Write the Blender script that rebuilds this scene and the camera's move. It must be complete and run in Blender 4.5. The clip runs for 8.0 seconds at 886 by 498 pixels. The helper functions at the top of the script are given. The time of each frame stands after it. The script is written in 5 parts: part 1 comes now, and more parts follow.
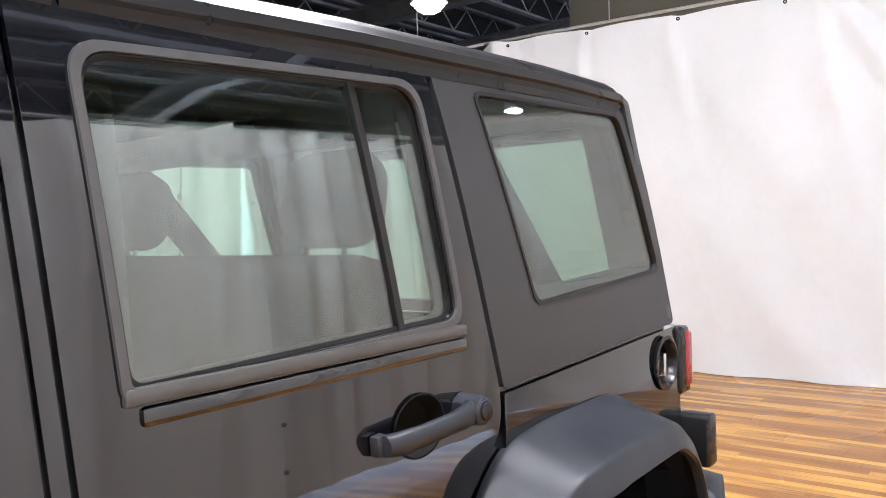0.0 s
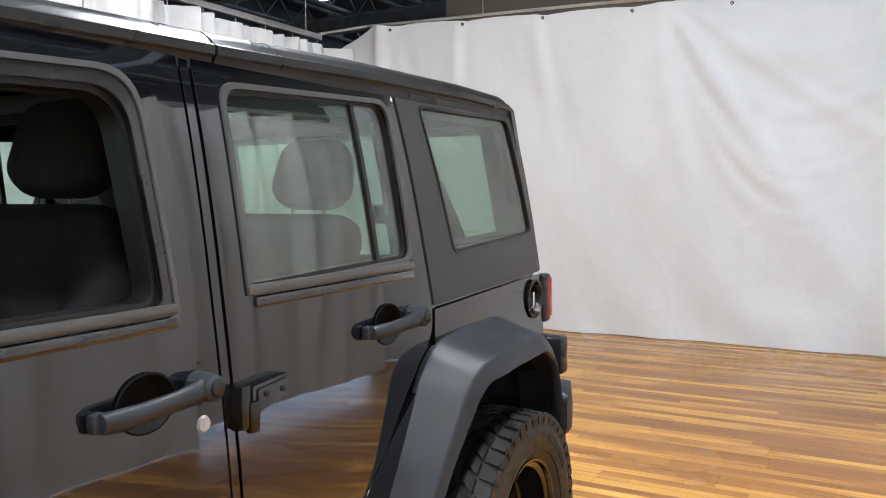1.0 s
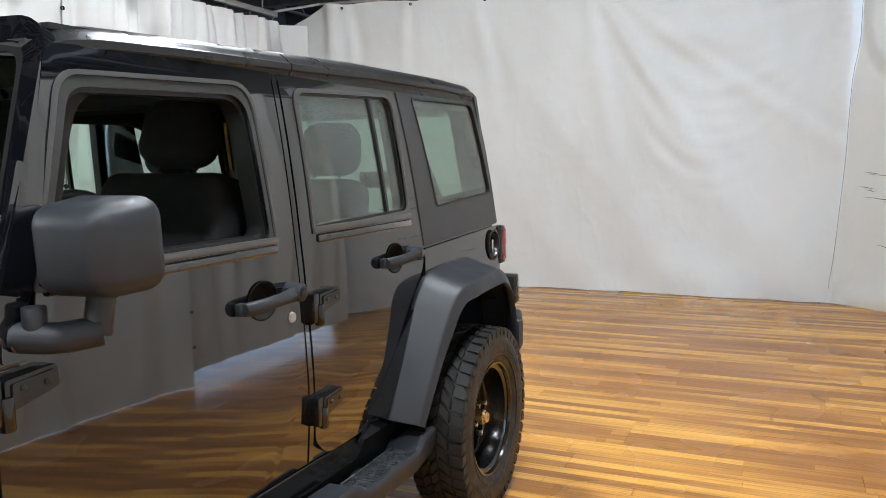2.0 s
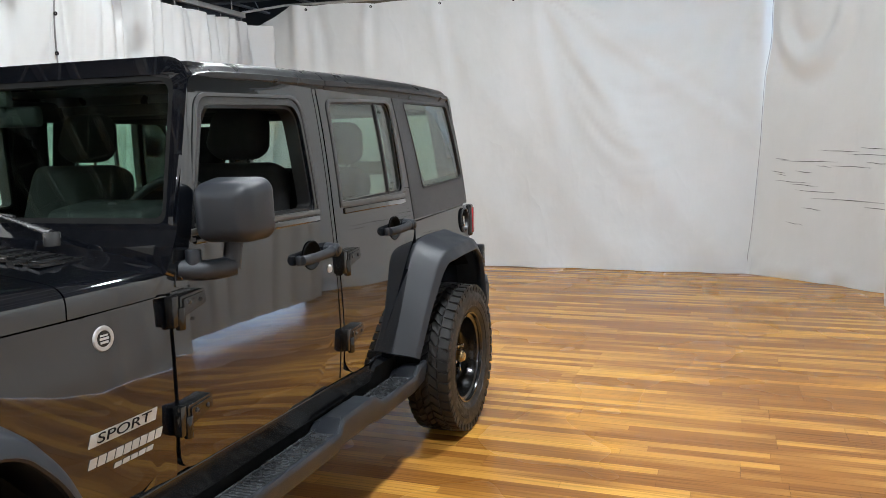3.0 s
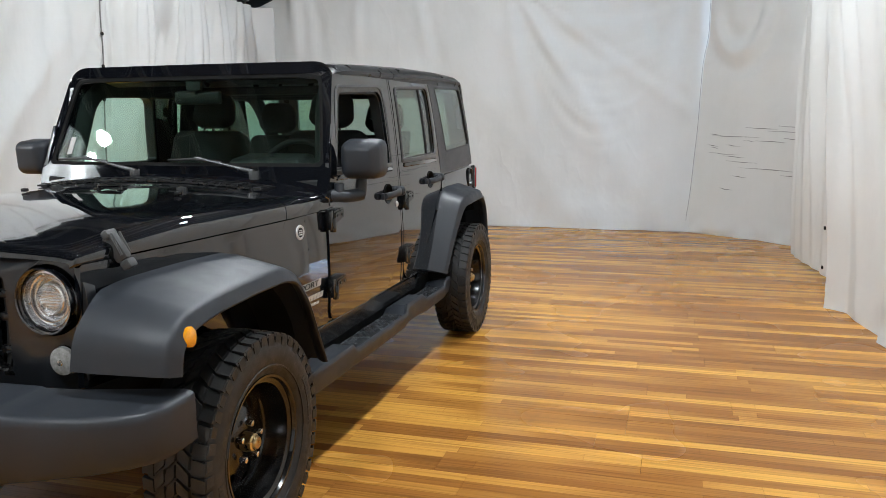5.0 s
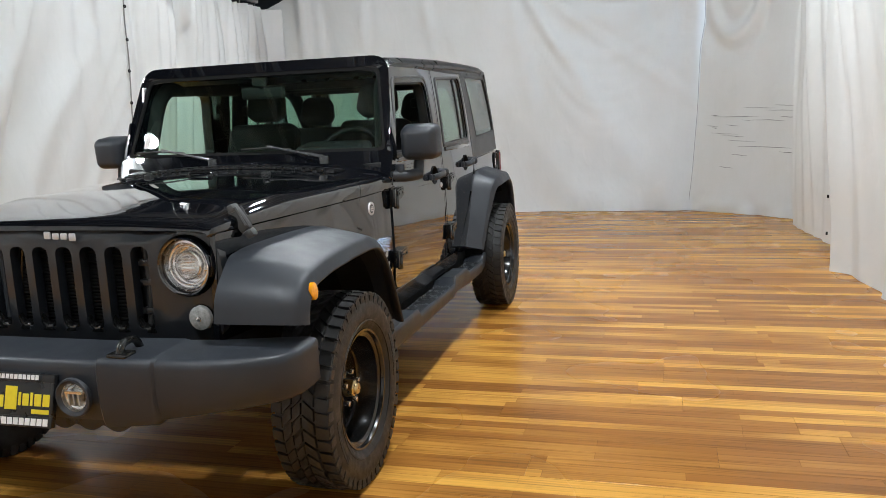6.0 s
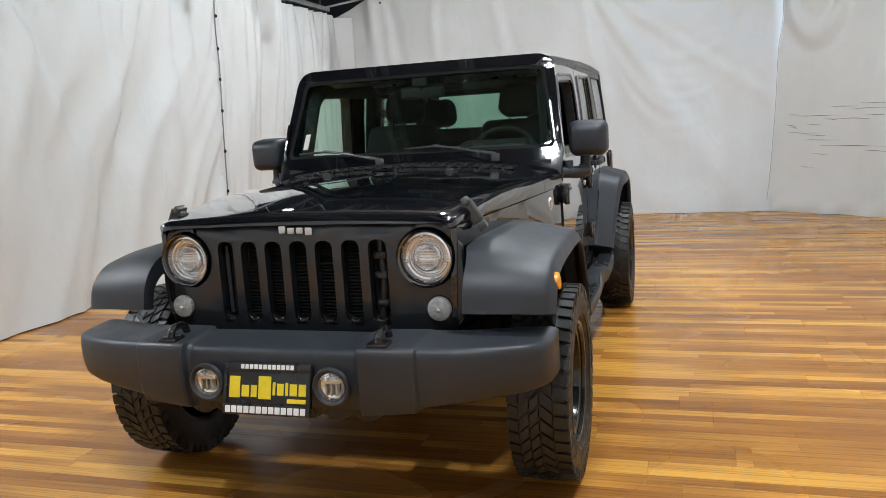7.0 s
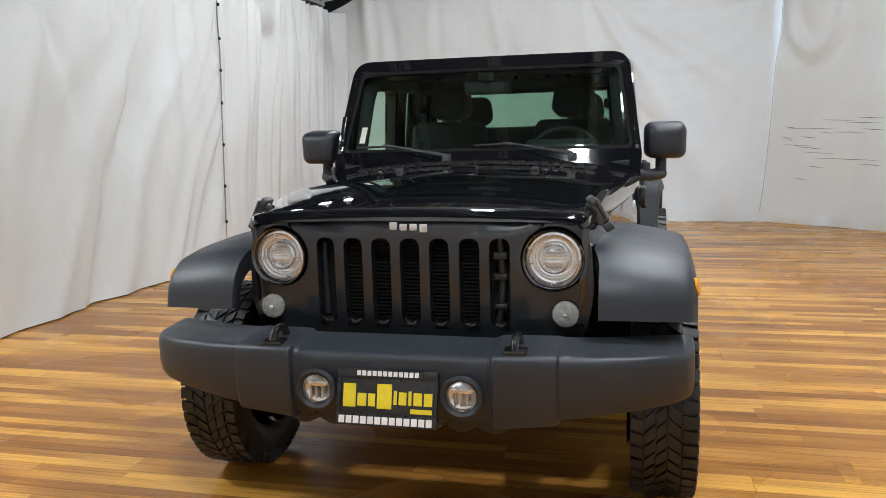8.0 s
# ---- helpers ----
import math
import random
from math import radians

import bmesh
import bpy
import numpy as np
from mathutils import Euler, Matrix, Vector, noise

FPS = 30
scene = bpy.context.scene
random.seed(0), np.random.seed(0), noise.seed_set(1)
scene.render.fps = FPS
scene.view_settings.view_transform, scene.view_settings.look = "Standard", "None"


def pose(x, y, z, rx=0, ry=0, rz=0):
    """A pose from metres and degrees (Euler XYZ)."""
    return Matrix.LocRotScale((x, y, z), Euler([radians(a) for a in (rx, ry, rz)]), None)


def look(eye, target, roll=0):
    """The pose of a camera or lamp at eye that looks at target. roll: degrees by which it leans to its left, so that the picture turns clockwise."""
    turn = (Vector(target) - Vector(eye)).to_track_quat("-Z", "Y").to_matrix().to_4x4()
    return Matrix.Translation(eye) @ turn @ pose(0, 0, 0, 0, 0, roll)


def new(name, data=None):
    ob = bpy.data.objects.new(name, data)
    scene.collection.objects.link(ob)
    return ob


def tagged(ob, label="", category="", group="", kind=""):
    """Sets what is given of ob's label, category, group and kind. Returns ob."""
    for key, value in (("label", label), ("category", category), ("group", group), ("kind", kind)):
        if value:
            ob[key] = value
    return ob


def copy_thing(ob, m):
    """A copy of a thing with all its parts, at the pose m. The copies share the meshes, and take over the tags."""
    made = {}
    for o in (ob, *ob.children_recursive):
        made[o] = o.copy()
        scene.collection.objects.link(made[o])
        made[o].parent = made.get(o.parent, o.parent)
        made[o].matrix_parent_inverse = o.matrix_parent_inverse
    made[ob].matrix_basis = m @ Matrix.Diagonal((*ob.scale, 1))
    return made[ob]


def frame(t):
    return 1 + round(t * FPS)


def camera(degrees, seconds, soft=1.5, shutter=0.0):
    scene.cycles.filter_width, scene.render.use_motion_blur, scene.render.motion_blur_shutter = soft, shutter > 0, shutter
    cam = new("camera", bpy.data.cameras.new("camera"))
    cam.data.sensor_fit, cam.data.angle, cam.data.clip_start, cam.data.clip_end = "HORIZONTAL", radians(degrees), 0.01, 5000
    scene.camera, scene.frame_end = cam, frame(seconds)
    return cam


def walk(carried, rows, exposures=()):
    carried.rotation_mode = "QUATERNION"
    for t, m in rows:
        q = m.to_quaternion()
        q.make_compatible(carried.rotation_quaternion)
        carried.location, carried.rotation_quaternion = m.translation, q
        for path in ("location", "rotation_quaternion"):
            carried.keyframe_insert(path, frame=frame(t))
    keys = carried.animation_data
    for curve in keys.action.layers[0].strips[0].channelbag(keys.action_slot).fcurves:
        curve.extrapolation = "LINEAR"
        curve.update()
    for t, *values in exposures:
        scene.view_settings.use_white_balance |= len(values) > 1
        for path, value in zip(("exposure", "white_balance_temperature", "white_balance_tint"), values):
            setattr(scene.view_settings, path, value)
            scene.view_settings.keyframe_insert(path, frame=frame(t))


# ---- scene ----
cam = camera(58.4, 8.0, soft=0.5)
PATH = [
    (0, (1.559, 1.493, 1.393), (0.316, 3.059, 1.336), -2.0),
    (0.5, (1.651, 1.128, 1.401), (0.644, 2.853, 1.293), -2.4),
    (1, (1.796, 0.786, 1.398), (0.847, 2.542, 1.261), -0.3),
    (1.5, (1.882, 0.362, 1.389), (1.034, 2.164, 1.212), -0.9),
    (1.7, (1.925, 0.236, 1.394), (1.092, 2.044, 1.196), -0.8),
    (2.8, (2.109, -0.63, 1.424), (1.42, 1.232, 1.179), -1.2),
    (3, (2.132, -0.782, 1.412), (1.457, 1.085, 1.166), -1.2),
    (3.5, (2.157, -1.134, 1.417), (1.509, 0.743, 1.181), -0.6),
    (4, (2.158, -1.565, 1.419), (1.59, 0.338, 1.183), -0.7),
    (4.5, (2.191, -1.914, 1.424), (1.621, -0.017, 1.144), 0.4),
    (5.8, (2.079, -2.622, 1.385), (1.55, -0.722, 1.054), -2.2),
    (6, (2.005, -2.691, 1.374), (1.47, -0.792, 1.048), -2.5),
    (6.5, (1.671, -2.883, 1.374), (1.103, -0.991, 1.064), -3.7),
    (7, (1.317, -2.926, 1.355), (0.728, -1.039, 1.053), -3.4),
    (7.5, (0.984, -2.942, 1.344), (0.439, -1.039, 1.059), -2.5),
    (8, (0.722, -2.905, 1.34), (0.25, -0.984, 1.042), -1.5),
]
walk(cam, [(t, look(eye, target, roll)) for t, eye, target, roll in PATH],
     [(0.0, 0.92, 6700, 22.0), (0.5, 0.60, 6660, 20.0), (1.0, 0.46, 6600, 16.0), (1.5, 0.38, 6620, 14.0), (3.0, 0.25, 6600, 13.0), (4.5, 0.13, 6580, 12.5), (6.0, 0.14, 6600, 12.0), (8.0, 0.20, 6620, 13.0)])

# ---- world and lights ----
world = bpy.data.worlds.new("hall_world")
scene.world = world
world.use_nodes = True
world.node_tree.nodes["Background"].inputs["Color"].default_value = (0.75, 0.85, 1.0, 1)
world.node_tree.nodes["Background"].inputs["Strength"].default_value = 0.3
LAMP_STRENGTH = 620.0
LAMP_PLACES = [(1.7, 3.4, 4.45), (-0.8, 4.4, 4.45), (0.6, -2.8, 4.45), (1.7, 0.3, 4.45)]
SIDE_STRENGTH = 450.0
SIDE_PLACES = [(-3.03, -0.9, 3.17, 0.78), (-3.30, -1.05, 3.10, 0.45)]
CORNER_STRENGTH = 13.0
CORNER_PLACES = [(-2.88, 4.45, 3.17, 0.5), (-2.87, 5.3, 3.17, 0.6), (-2.58, 5.35, 3.17, 0.45), (-2.43, 6.45, 3.17, 1.0), (3.05, 7.0, 3.1, 0.6)]



# ---- materials ----
def nodes_of(name):
    m = bpy.data.materials.new(name)
    m.use_nodes = True
    t = m.node_tree
    return m, t, t.nodes["Principled BSDF"]


def link(t, a, b):
    t.links.new(a, b)


def ramp(t, src, stops):
    r = t.nodes.new("ShaderNodeValToRGB")
    while len(r.color_ramp.elements) < len(stops):
        r.color_ramp.elements.new(0.5)
    for e, (p, c) in zip(r.color_ramp.elements, stops):
        e.position = p
        e.color = (*c, 1) if len(c) == 3 else c
    link(t, src, r.inputs["Fac"])
    return r.outputs["Color"]


def coords(t, scale=(1, 1, 1), kind="Object"):
    c = t.nodes.new("ShaderNodeTexCoord")
    m = t.nodes.new("ShaderNodeMapping")
    m.inputs["Scale"].default_value = scale
    link(t, c.outputs[kind], m.inputs["Vector"])
    return m.outputs["Vector"]


def noisy(t, scale, detail=4.0, rough=0.55, vector=None):
    n = t.nodes.new("ShaderNodeTexNoise")
    n.inputs["Scale"].default_value = scale
    n.inputs["Detail"].default_value = detail
    n.inputs["Roughness"].default_value = rough
    if vector is not None:
        link(t, vector, n.inputs["Vector"])
    return n.outputs["Fac"]


def bump(t, bsdf, src, strength, distance):
    b = t.nodes.new("ShaderNodeBump")
    b.inputs["Strength"].default_value = strength
    b.inputs["Distance"].default_value = distance
    link(t, src, b.inputs["Height"])
    link(t, b.outputs["Normal"], bsdf.inputs["Normal"])


def surface(name, colour, rough=0.5, metal=0.0, coat=0.0, vary=0.12, scale=9.0, fine=0.0, fine_scale=400.0, rough_vary=0.06, spec=0.5):
    """A plain solid with uneven colour and gloss at a large scale and a fine grain."""
    m, t, b = nodes_of(name)
    v = coords(t)
    big = noisy(t, scale, 5, 0.6, v)
    lo = tuple(c * (1 - vary) for c in colour)
    hi = tuple(min(1, c * (1 + vary)) for c in colour)
    link(t, ramp(t, big, [(0.3, lo), (0.7, hi)]), b.inputs["Base Color"])
    r0, r1 = max(0.0, rough - rough_vary), min(1.0, rough + rough_vary)
    link(t, ramp(t, noisy(t, scale * 2.0, 2, 0.45, v), [(0.3, (r0,) * 3), (0.72, (r1,) * 3)]), b.inputs["Roughness"])
    b.inputs["Metallic"].default_value = metal
    b.inputs["Coat Weight"].default_value = coat
    b.inputs["Coat Roughness"].default_value = 0.02
    b.inputs["Specular IOR Level"].default_value = spec
    if fine:
        bump(t, b, noisy(t, fine_scale, 3, 0.6, v), fine, 0.001)
    return m


def clear_glass(name, tint, rough=0.0, face_on=0.06):
    m, t, b = nodes_of(name)
    t.nodes.remove(b)
    out = t.nodes["Material Output"]
    through_it = t.nodes.new("ShaderNodeBsdfTransparent")
    through_it.inputs["Color"].default_value = (*tint, 1)
    gloss = t.nodes.new("ShaderNodeBsdfGlossy")
    gloss.inputs["Roughness"].default_value = rough
    face = t.nodes.new("ShaderNodeLayerWeight")
    face.inputs["Blend"].default_value = 0.5
    power = t.nodes.new("ShaderNodeMath")
    power.operation = "POWER"
    power.inputs[1].default_value = 5.0
    link(t, face.outputs["Facing"], power.inputs[0])
    rise = t.nodes.new("ShaderNodeMath")
    rise.operation = "MULTIPLY_ADD"
    rise.inputs[1].default_value, rise.inputs[2].default_value = 1.0 - face_on, face_on
    link(t, power.outputs[0], rise.inputs[0])
    mix = t.nodes.new("ShaderNodeMixShader")
    link(t, rise.outputs[0], mix.inputs["Fac"])
    link(t, through_it.outputs["BSDF"], mix.inputs[1])
    link(t, gloss.outputs["BSDF"], mix.inputs[2])
    link(t, mix.outputs["Shader"], out.inputs["Surface"])
    return m


def glow(name, colour, strength):
    m, t, b = nodes_of(name)
    b.inputs["Base Color"].default_value = (0.8, 0.8, 0.8, 1)
    b.inputs["Emission Color"].default_value = (*colour, 1)
    b.inputs["Emission Strength"].default_value = strength
    return m


PAINT = surface("black_gloss_paint", (0.0042, 0.0050, 0.0072), 0.05, coat=1.0, vary=0.08, scale=3, rough_vary=0.02, spec=0.32)
FRAME = surface("satin_window_frame", (0.020, 0.020, 0.021), 0.22, coat=0.3, vary=0.1, scale=10, rough_vary=0.03)
def ripple(m, scale, distance):
    """Adds the slow waviness of pressed sheet metal."""
    t = m.node_tree
    bump(t, t.nodes["Principled BSDF"], noisy(t, scale, 2, 0.4, coords(t)), 0.5, distance)
    link(t, t.nodes["Bump"].outputs["Normal"], t.nodes["Principled BSDF"].inputs["Coat Normal"])


ripple(PAINT, 3.2, 0.0014)
PAINT.node_tree.nodes["Principled BSDF"].inputs["Coat IOR"].default_value = 1.68
GRILLE_BLACK = surface("satin_black_grille", (0.013, 0.0150, 0.0185), 0.36, coat=0.8, spec=0.35, vary=0.1, scale=8, fine=0.08, fine_scale=900, rough_vary=0.04)
# black arm lightened in colour for the curtain it reflects at grazing angles
WIPER = surface("wiper_arm_reflection_grey", (0.060, 0.060, 0.061), 0.24, vary=0.15, scale=20)
LATCH = surface("grey_rubber_latch", (0.06, 0.06, 0.06), 0.45, vary=0.2, scale=40)
TOP = surface("textured_hardtop", (0.034, 0.0355, 0.038), 0.36, vary=0.12, scale=6, fine=0.25, fine_scale=900, rough_vary=0.04)
ROOF_BLACK = surface("black_roof_skin", (0.013, 0.0135, 0.015), 0.30, vary=0.1, scale=6, fine=0.12, fine_scale=900, rough_vary=0.04, spec=0.4)
PLASTIC = surface("grey_moulded_plastic", (0.021, 0.0245, 0.0310), 0.46, vary=0.15, scale=7, fine=0.22, fine_scale=1100, rough_vary=0.05)
PAD = surface("worn_tread_pad", (0.050, 0.053, 0.058), 0.26, vary=0.3, scale=14, fine=0.1, fine_scale=300)
TRIM = surface("satin_black_trim", (0.012, 0.012, 0.013), 0.3, vary=0.15, scale=12)
SEAL = surface("black_rubber_seal", (0.010, 0.010, 0.0105), 0.38, vary=0.15, scale=12)
SILL = surface("grey_rubber_seal", (0.075, 0.074, 0.071), 0.36, vary=0.1, scale=14, rough_vary=0.05)
# dark glossy bead; its reflection of the curtain is put into the grey colour
BEAD_REFLECTION = surface("frame_bead_reflection_grey", (0.075, 0.076, 0.078), 0.34, vary=0.1, scale=14, rough_vary=0.05)
DARK = surface("matt_black_underside", (0.005, 0.005, 0.005), 0.75, vary=0.3, scale=8, fine=0.15, fine_scale=150, spec=0.2)
RUBBER = surface("tyre_rubber", (0.016, 0.0155, 0.015), 0.52, vary=0.35, scale=18, fine=0.5, fine_scale=500, rough_vary=0.14)
STEEL_BLACK = surface("black_painted_steel", (0.007, 0.007, 0.007), 0.18, coat=0.3, vary=0.15, scale=10)
CHROME = surface("worn_chrome", (0.80, 0.80, 0.81), 0.22, metal=1.0, vary=0.06, scale=30)
BRASS = surface("brass_cap", (0.56, 0.42, 0.22), 0.3, metal=1.0, vary=0.15, scale=40)
SILVER = surface("silver_badge", (0.55, 0.55, 0.55), 0.4, metal=0.3, vary=0.08, scale=50)
PLATE_WHITE = surface("white_plate_ink", (0.82, 0.82, 0.81), 0.4, vary=0.03, scale=60)
WHITE_INK = surface("white_decal", (0.52, 0.50, 0.46), 0.45, vary=0.08, scale=60)
YELLOW_INK = surface("yellow_decal", (0.78, 0.62, 0.02), 0.45, vary=0.06, scale=60)
AMBER = surface("amber_lens", (0.85, 0.34, 0.01), 0.18, coat=0.8, vary=0.15, scale=60)
RED = surface("red_lens", (0.32, 0.012, 0.02), 0.15, coat=0.8, vary=0.15, scale=40)
CLOTH = surface("black_seat_cloth", (0.009, 0.009, 0.0095), 0.85, vary=0.3, scale=20, fine=0.6, fine_scale=700)
INNER = surface("black_cabin_plastic", (0.007, 0.007, 0.0075), 0.6, vary=0.2, scale=10, fine=0.3, fine_scale=800)
REFLECTOR = surface("lamp_reflector", (0.92, 0.92, 0.93), 0.24, metal=1.0, vary=0.02, scale=12, rough_vary=0.02)
SMOKE = surface("clear_indicator_lens", (0.30, 0.30, 0.29), 0.2, coat=0.6, vary=0.3, scale=80)
RUBBER_STRAP = surface("black_rubber_strap", (0.014, 0.014, 0.014), 0.5, vary=0.2, scale=40)
MIRROR = surface("mirror_glass", (0.8, 0.8, 0.8), 0.01, metal=1.0, vary=0.01, rough_vary=0.005)
WINDSCREEN = clear_glass("green_windscreen_glass", (0.77, 0.93, 0.85), face_on=0.075)
PRIVACY = clear_glass("tinted_side_glass", (0.77, 0.89, 0.835), face_on=0.17)
LENS = clear_glass("clear_lamp_lens", (0.95, 0.96, 0.96))
LAMP_GLOW = glow("high_bay_glow", (0.86, 0.95, 1.0), LAMP_STRENGTH)
SIDE_GLOW = glow("side_lamp_glow", (0.86, 0.95, 1.0), SIDE_STRENGTH)
CORNER_GLOW = glow("corner_lamp_glow", (0.86, 0.93, 1.0), CORNER_STRENGTH)
DAYLIGHT = glow("daylight_beyond", (0.52, 0.72, 1.0), 18.0)
STEEL = surface("grey_steelwork", (0.22, 0.215, 0.205), 0.55, metal=0.2, vary=0.3, scale=5)
RAIL = surface("galvanised_rail", (0.5, 0.5, 0.49), 0.4, metal=0.6, vary=0.15, scale=8)
DECK = surface("dark_roof_deck", (0.075, 0.071, 0.068), 0.8, vary=0.35, scale=2.2)
BEIGE = surface("tan_painted_wall", (0.135, 0.118, 0.085), 0.8, vary=0.1, scale=2.0)
HALL_WALL = surface("grey_hall_wall", (0.05, 0.05, 0.05), 0.85, vary=0.15, scale=1.5)


def cloth_material():
    """White vinyl-coated curtain: soft sheen, faint yellowing, scuffs towards hems and creases."""
    m, t, b = nodes_of("white_vinyl_curtain")
    v = coords(t, kind="Generated")
    o = coords(t)
    patch = ramp(t, noisy(t, 0.9, 5, 0.6, o), [(0.32, (0.632, 0.640, 0.626)), (0.68, (0.682, 0.691, 0.686))])
    smear = ramp(t, noisy(t, 3.0, 6, 0.7, coords(t, (1, 1, 0.35))), [(0.25, (0.955, 0.955, 0.945)), (0.5, (1, 1, 1))])
    mul = t.nodes.new("ShaderNodeMix")
    mul.data_type, mul.blend_type = "RGBA", "MULTIPLY"
    mul.inputs["Factor"].default_value = 0.7
    link(t, patch, mul.inputs["A"])
    link(t, smear, mul.inputs["B"])
    link(t, mul.outputs["Result"], b.inputs["Base Color"])
    b.inputs["Roughness"].default_value = 0.55
    b.inputs["Specular IOR Level"].default_value = 0.35
    wr = noisy(t, 3.6, 3, 0.5, coords(t, (1, 1, 0.6)))
    slack_v = coords(t, (1.0, 1.0, 0.6))
    ridge = noisy(t, 2.1, 3, 0.5, slack_v)
    crease = ramp(t, ridge, [(0.44, (0, 0, 0)), (0.5, (1, 1, 1)), (0.56, (0, 0, 0))])
    both = t.nodes.new("ShaderNodeMath")
    both.operation = "MULTIPLY_ADD"
    both.inputs[1].default_value = 0.16
    link(t, crease, both.inputs[0])
    link(t, wr, both.inputs[2])
    bump(t, b, both.outputs[0], 0.32, 0.03)
    return m


def plank_material(name, joined):
    """Three-strip laminate: strips of amber and brown timber, long grain, a worn satin lacquer."""
    m, t, b = nodes_of(name)
    info = t.nodes.new("ShaderNodeNewGeometry" if joined else "ShaderNodeObjectInfo")
    base = t.nodes.new("ShaderNodeTexCoord")
    shift = t.nodes.new("ShaderNodeVectorMath")
    shift.operation = "SCALE"
    shift.inputs[0].default_value = (7.3, 0.195 * 9, 5.0)
    rnd = t.nodes.new("ShaderNodeMath")
    rnd.operation = "MULTIPLY"
    rnd.inputs[1].default_value = 53.0
    link(t, info.outputs["Random Per Island" if joined else "Random"], rnd.inputs[0])
    flo = t.nodes.new("ShaderNodeMath")
    flo.operation = "FLOOR"
    link(t, rnd.outputs[0], flo.inputs[0])
    link(t, flo.outputs[0], shift.inputs["Scale"])
    add = t.nodes.new("ShaderNodeVectorMath")
    link(t, base.outputs["Object"], add.inputs[0])
    link(t, shift.outputs["Vector"], add.inputs[1])
    bricks = t.nodes.new("ShaderNodeTexBrick")
    bricks.inputs["Color1"].default_value = (0, 0, 0, 1)
    bricks.inputs["Color2"].default_value = (1, 1, 1, 1)
    bricks.inputs["Mortar"].default_value = (0.35, 0.35, 0.35, 1)
    bricks.inputs["Scale"].default_value = 1.0
    bricks.inputs["Mortar Size"].default_value = 0.0012
    bricks.inputs["Brick Width"].default_value = 1.45
    bricks.inputs["Row Height"].default_value = 0.065
    bricks.offset, bricks.offset_frequency, bricks.squash = 0.37, 2, 1.0
    link(t, add.outputs["Vector"], bricks.inputs["Vector"])
    geo = t.nodes.new("ShaderNodeNewGeometry")
    sep = t.nodes.new("ShaderNodeSeparateXYZ")
    link(t, geo.outputs["Position"], sep.inputs[0])

    def arith(op, x, y):
        n = t.nodes.new("ShaderNodeMath")
        n.operation = op
        for k, v in enumerate((x, y)):
            if isinstance(v, (int, float)):
                n.inputs[k].default_value = v
            elif v is not None:
                link(t, v, n.inputs[k])
        return n.outputs[0]

    strip_row = arith("FLOOR", arith("DIVIDE", arith("SUBTRACT", sep.outputs["Y"], 0.148), 0.065), 0.0)
    lane = t.nodes.new("ShaderNodeCombineXYZ")
    link(t, arith("MULTIPLY", sep.outputs["X"], 0.55), lane.inputs["X"])
    link(t, arith("MULTIPLY", strip_row, 7.37), lane.inputs["Y"])
    lane_tone = noisy(t, 1.0, 1.0, 0.4, lane.outputs[0])
    both = arith("ADD", arith("MULTIPLY", lane_tone, 1.95), arith("MULTIPLY", bricks.outputs["Color"], 0.30))
    tone = ramp(t, arith("SUBTRACT", both, 0.62), [(0.10, (0.28, 0.108, 0.022)), (0.38, (0.33, 0.132, 0.026)), (0.52, (0.42, 0.180, 0.035)), (0.64, (0.59, 0.278, 0.053)), (0.90, (0.71, 0.365, 0.070))])
    grain_v = t.nodes.new("ShaderNodeMapping")
    grain_v.inputs["Scale"].default_value = (0.9, 46.0, 1.0)
    link(t, add.outputs["Vector"], grain_v.inputs["Vector"])
    grain = noisy(t, 1.6, 6, 0.62, grain_v.outputs["Vector"])
    g = ramp(t, grain, [(0.28, (0.48, 0.43, 0.38)), (0.5, (1.0, 1.0, 1.0)), (0.75, (1.22, 1.19, 1.1))])
    mul = t.nodes.new("ShaderNodeMix")
    mul.data_type, mul.blend_type = "RGBA", "MULTIPLY"
    mul.inputs["Factor"].default_value = 0.9
    link(t, tone, mul.inputs["A"])
    link(t, g, mul.inputs["B"])
    seam = ramp(t, bricks.outputs["Fac"], [(0.0, (1, 1, 1)), (1.0, (0.6, 0.55, 0.5))])
    lined = t.nodes.new("ShaderNodeMix")
    lined.data_type, lined.blend_type = "RGBA", "MULTIPLY"
    lined.inputs["Factor"].default_value = 0.6
    link(t, mul.outputs["Result"], lined.inputs["A"])
    link(t, seam, lined.inputs["B"])
    link(t, lined.outputs["Result"], b.inputs["Base Color"])
    link(t, ramp(t, noisy(t, 1.1, 2, 0.45, geo.outputs["Position"]), [(0.3, (0.22,) * 3), (0.7, (0.30,) * 3)]), b.inputs["Roughness"])
    b.inputs["Specular IOR Level"].default_value = 0.20
    b.inputs["Coat Weight"].default_value = 0.03
    b.inputs["Coat Roughness"].default_value = 0.10
    bump(t, b, grain, 0.03, 0.001)
    return m


CURTAIN = cloth_material()
PLANK = plank_material("strip_laminate", False)
PLANK_JOINED = plank_material("strip_laminate_joined", True)


# ---- mesh tools ----
def finish(bm, sharp=38):
    bmesh.ops.recalc_face_normals(bm, faces=bm.faces)
    lim = radians(sharp)
    for f in bm.faces:
        f.smooth = True
    for e in bm.edges:
        e.smooth = len(e.link_faces) == 2 and e.calc_face_angle(0.0) < lim


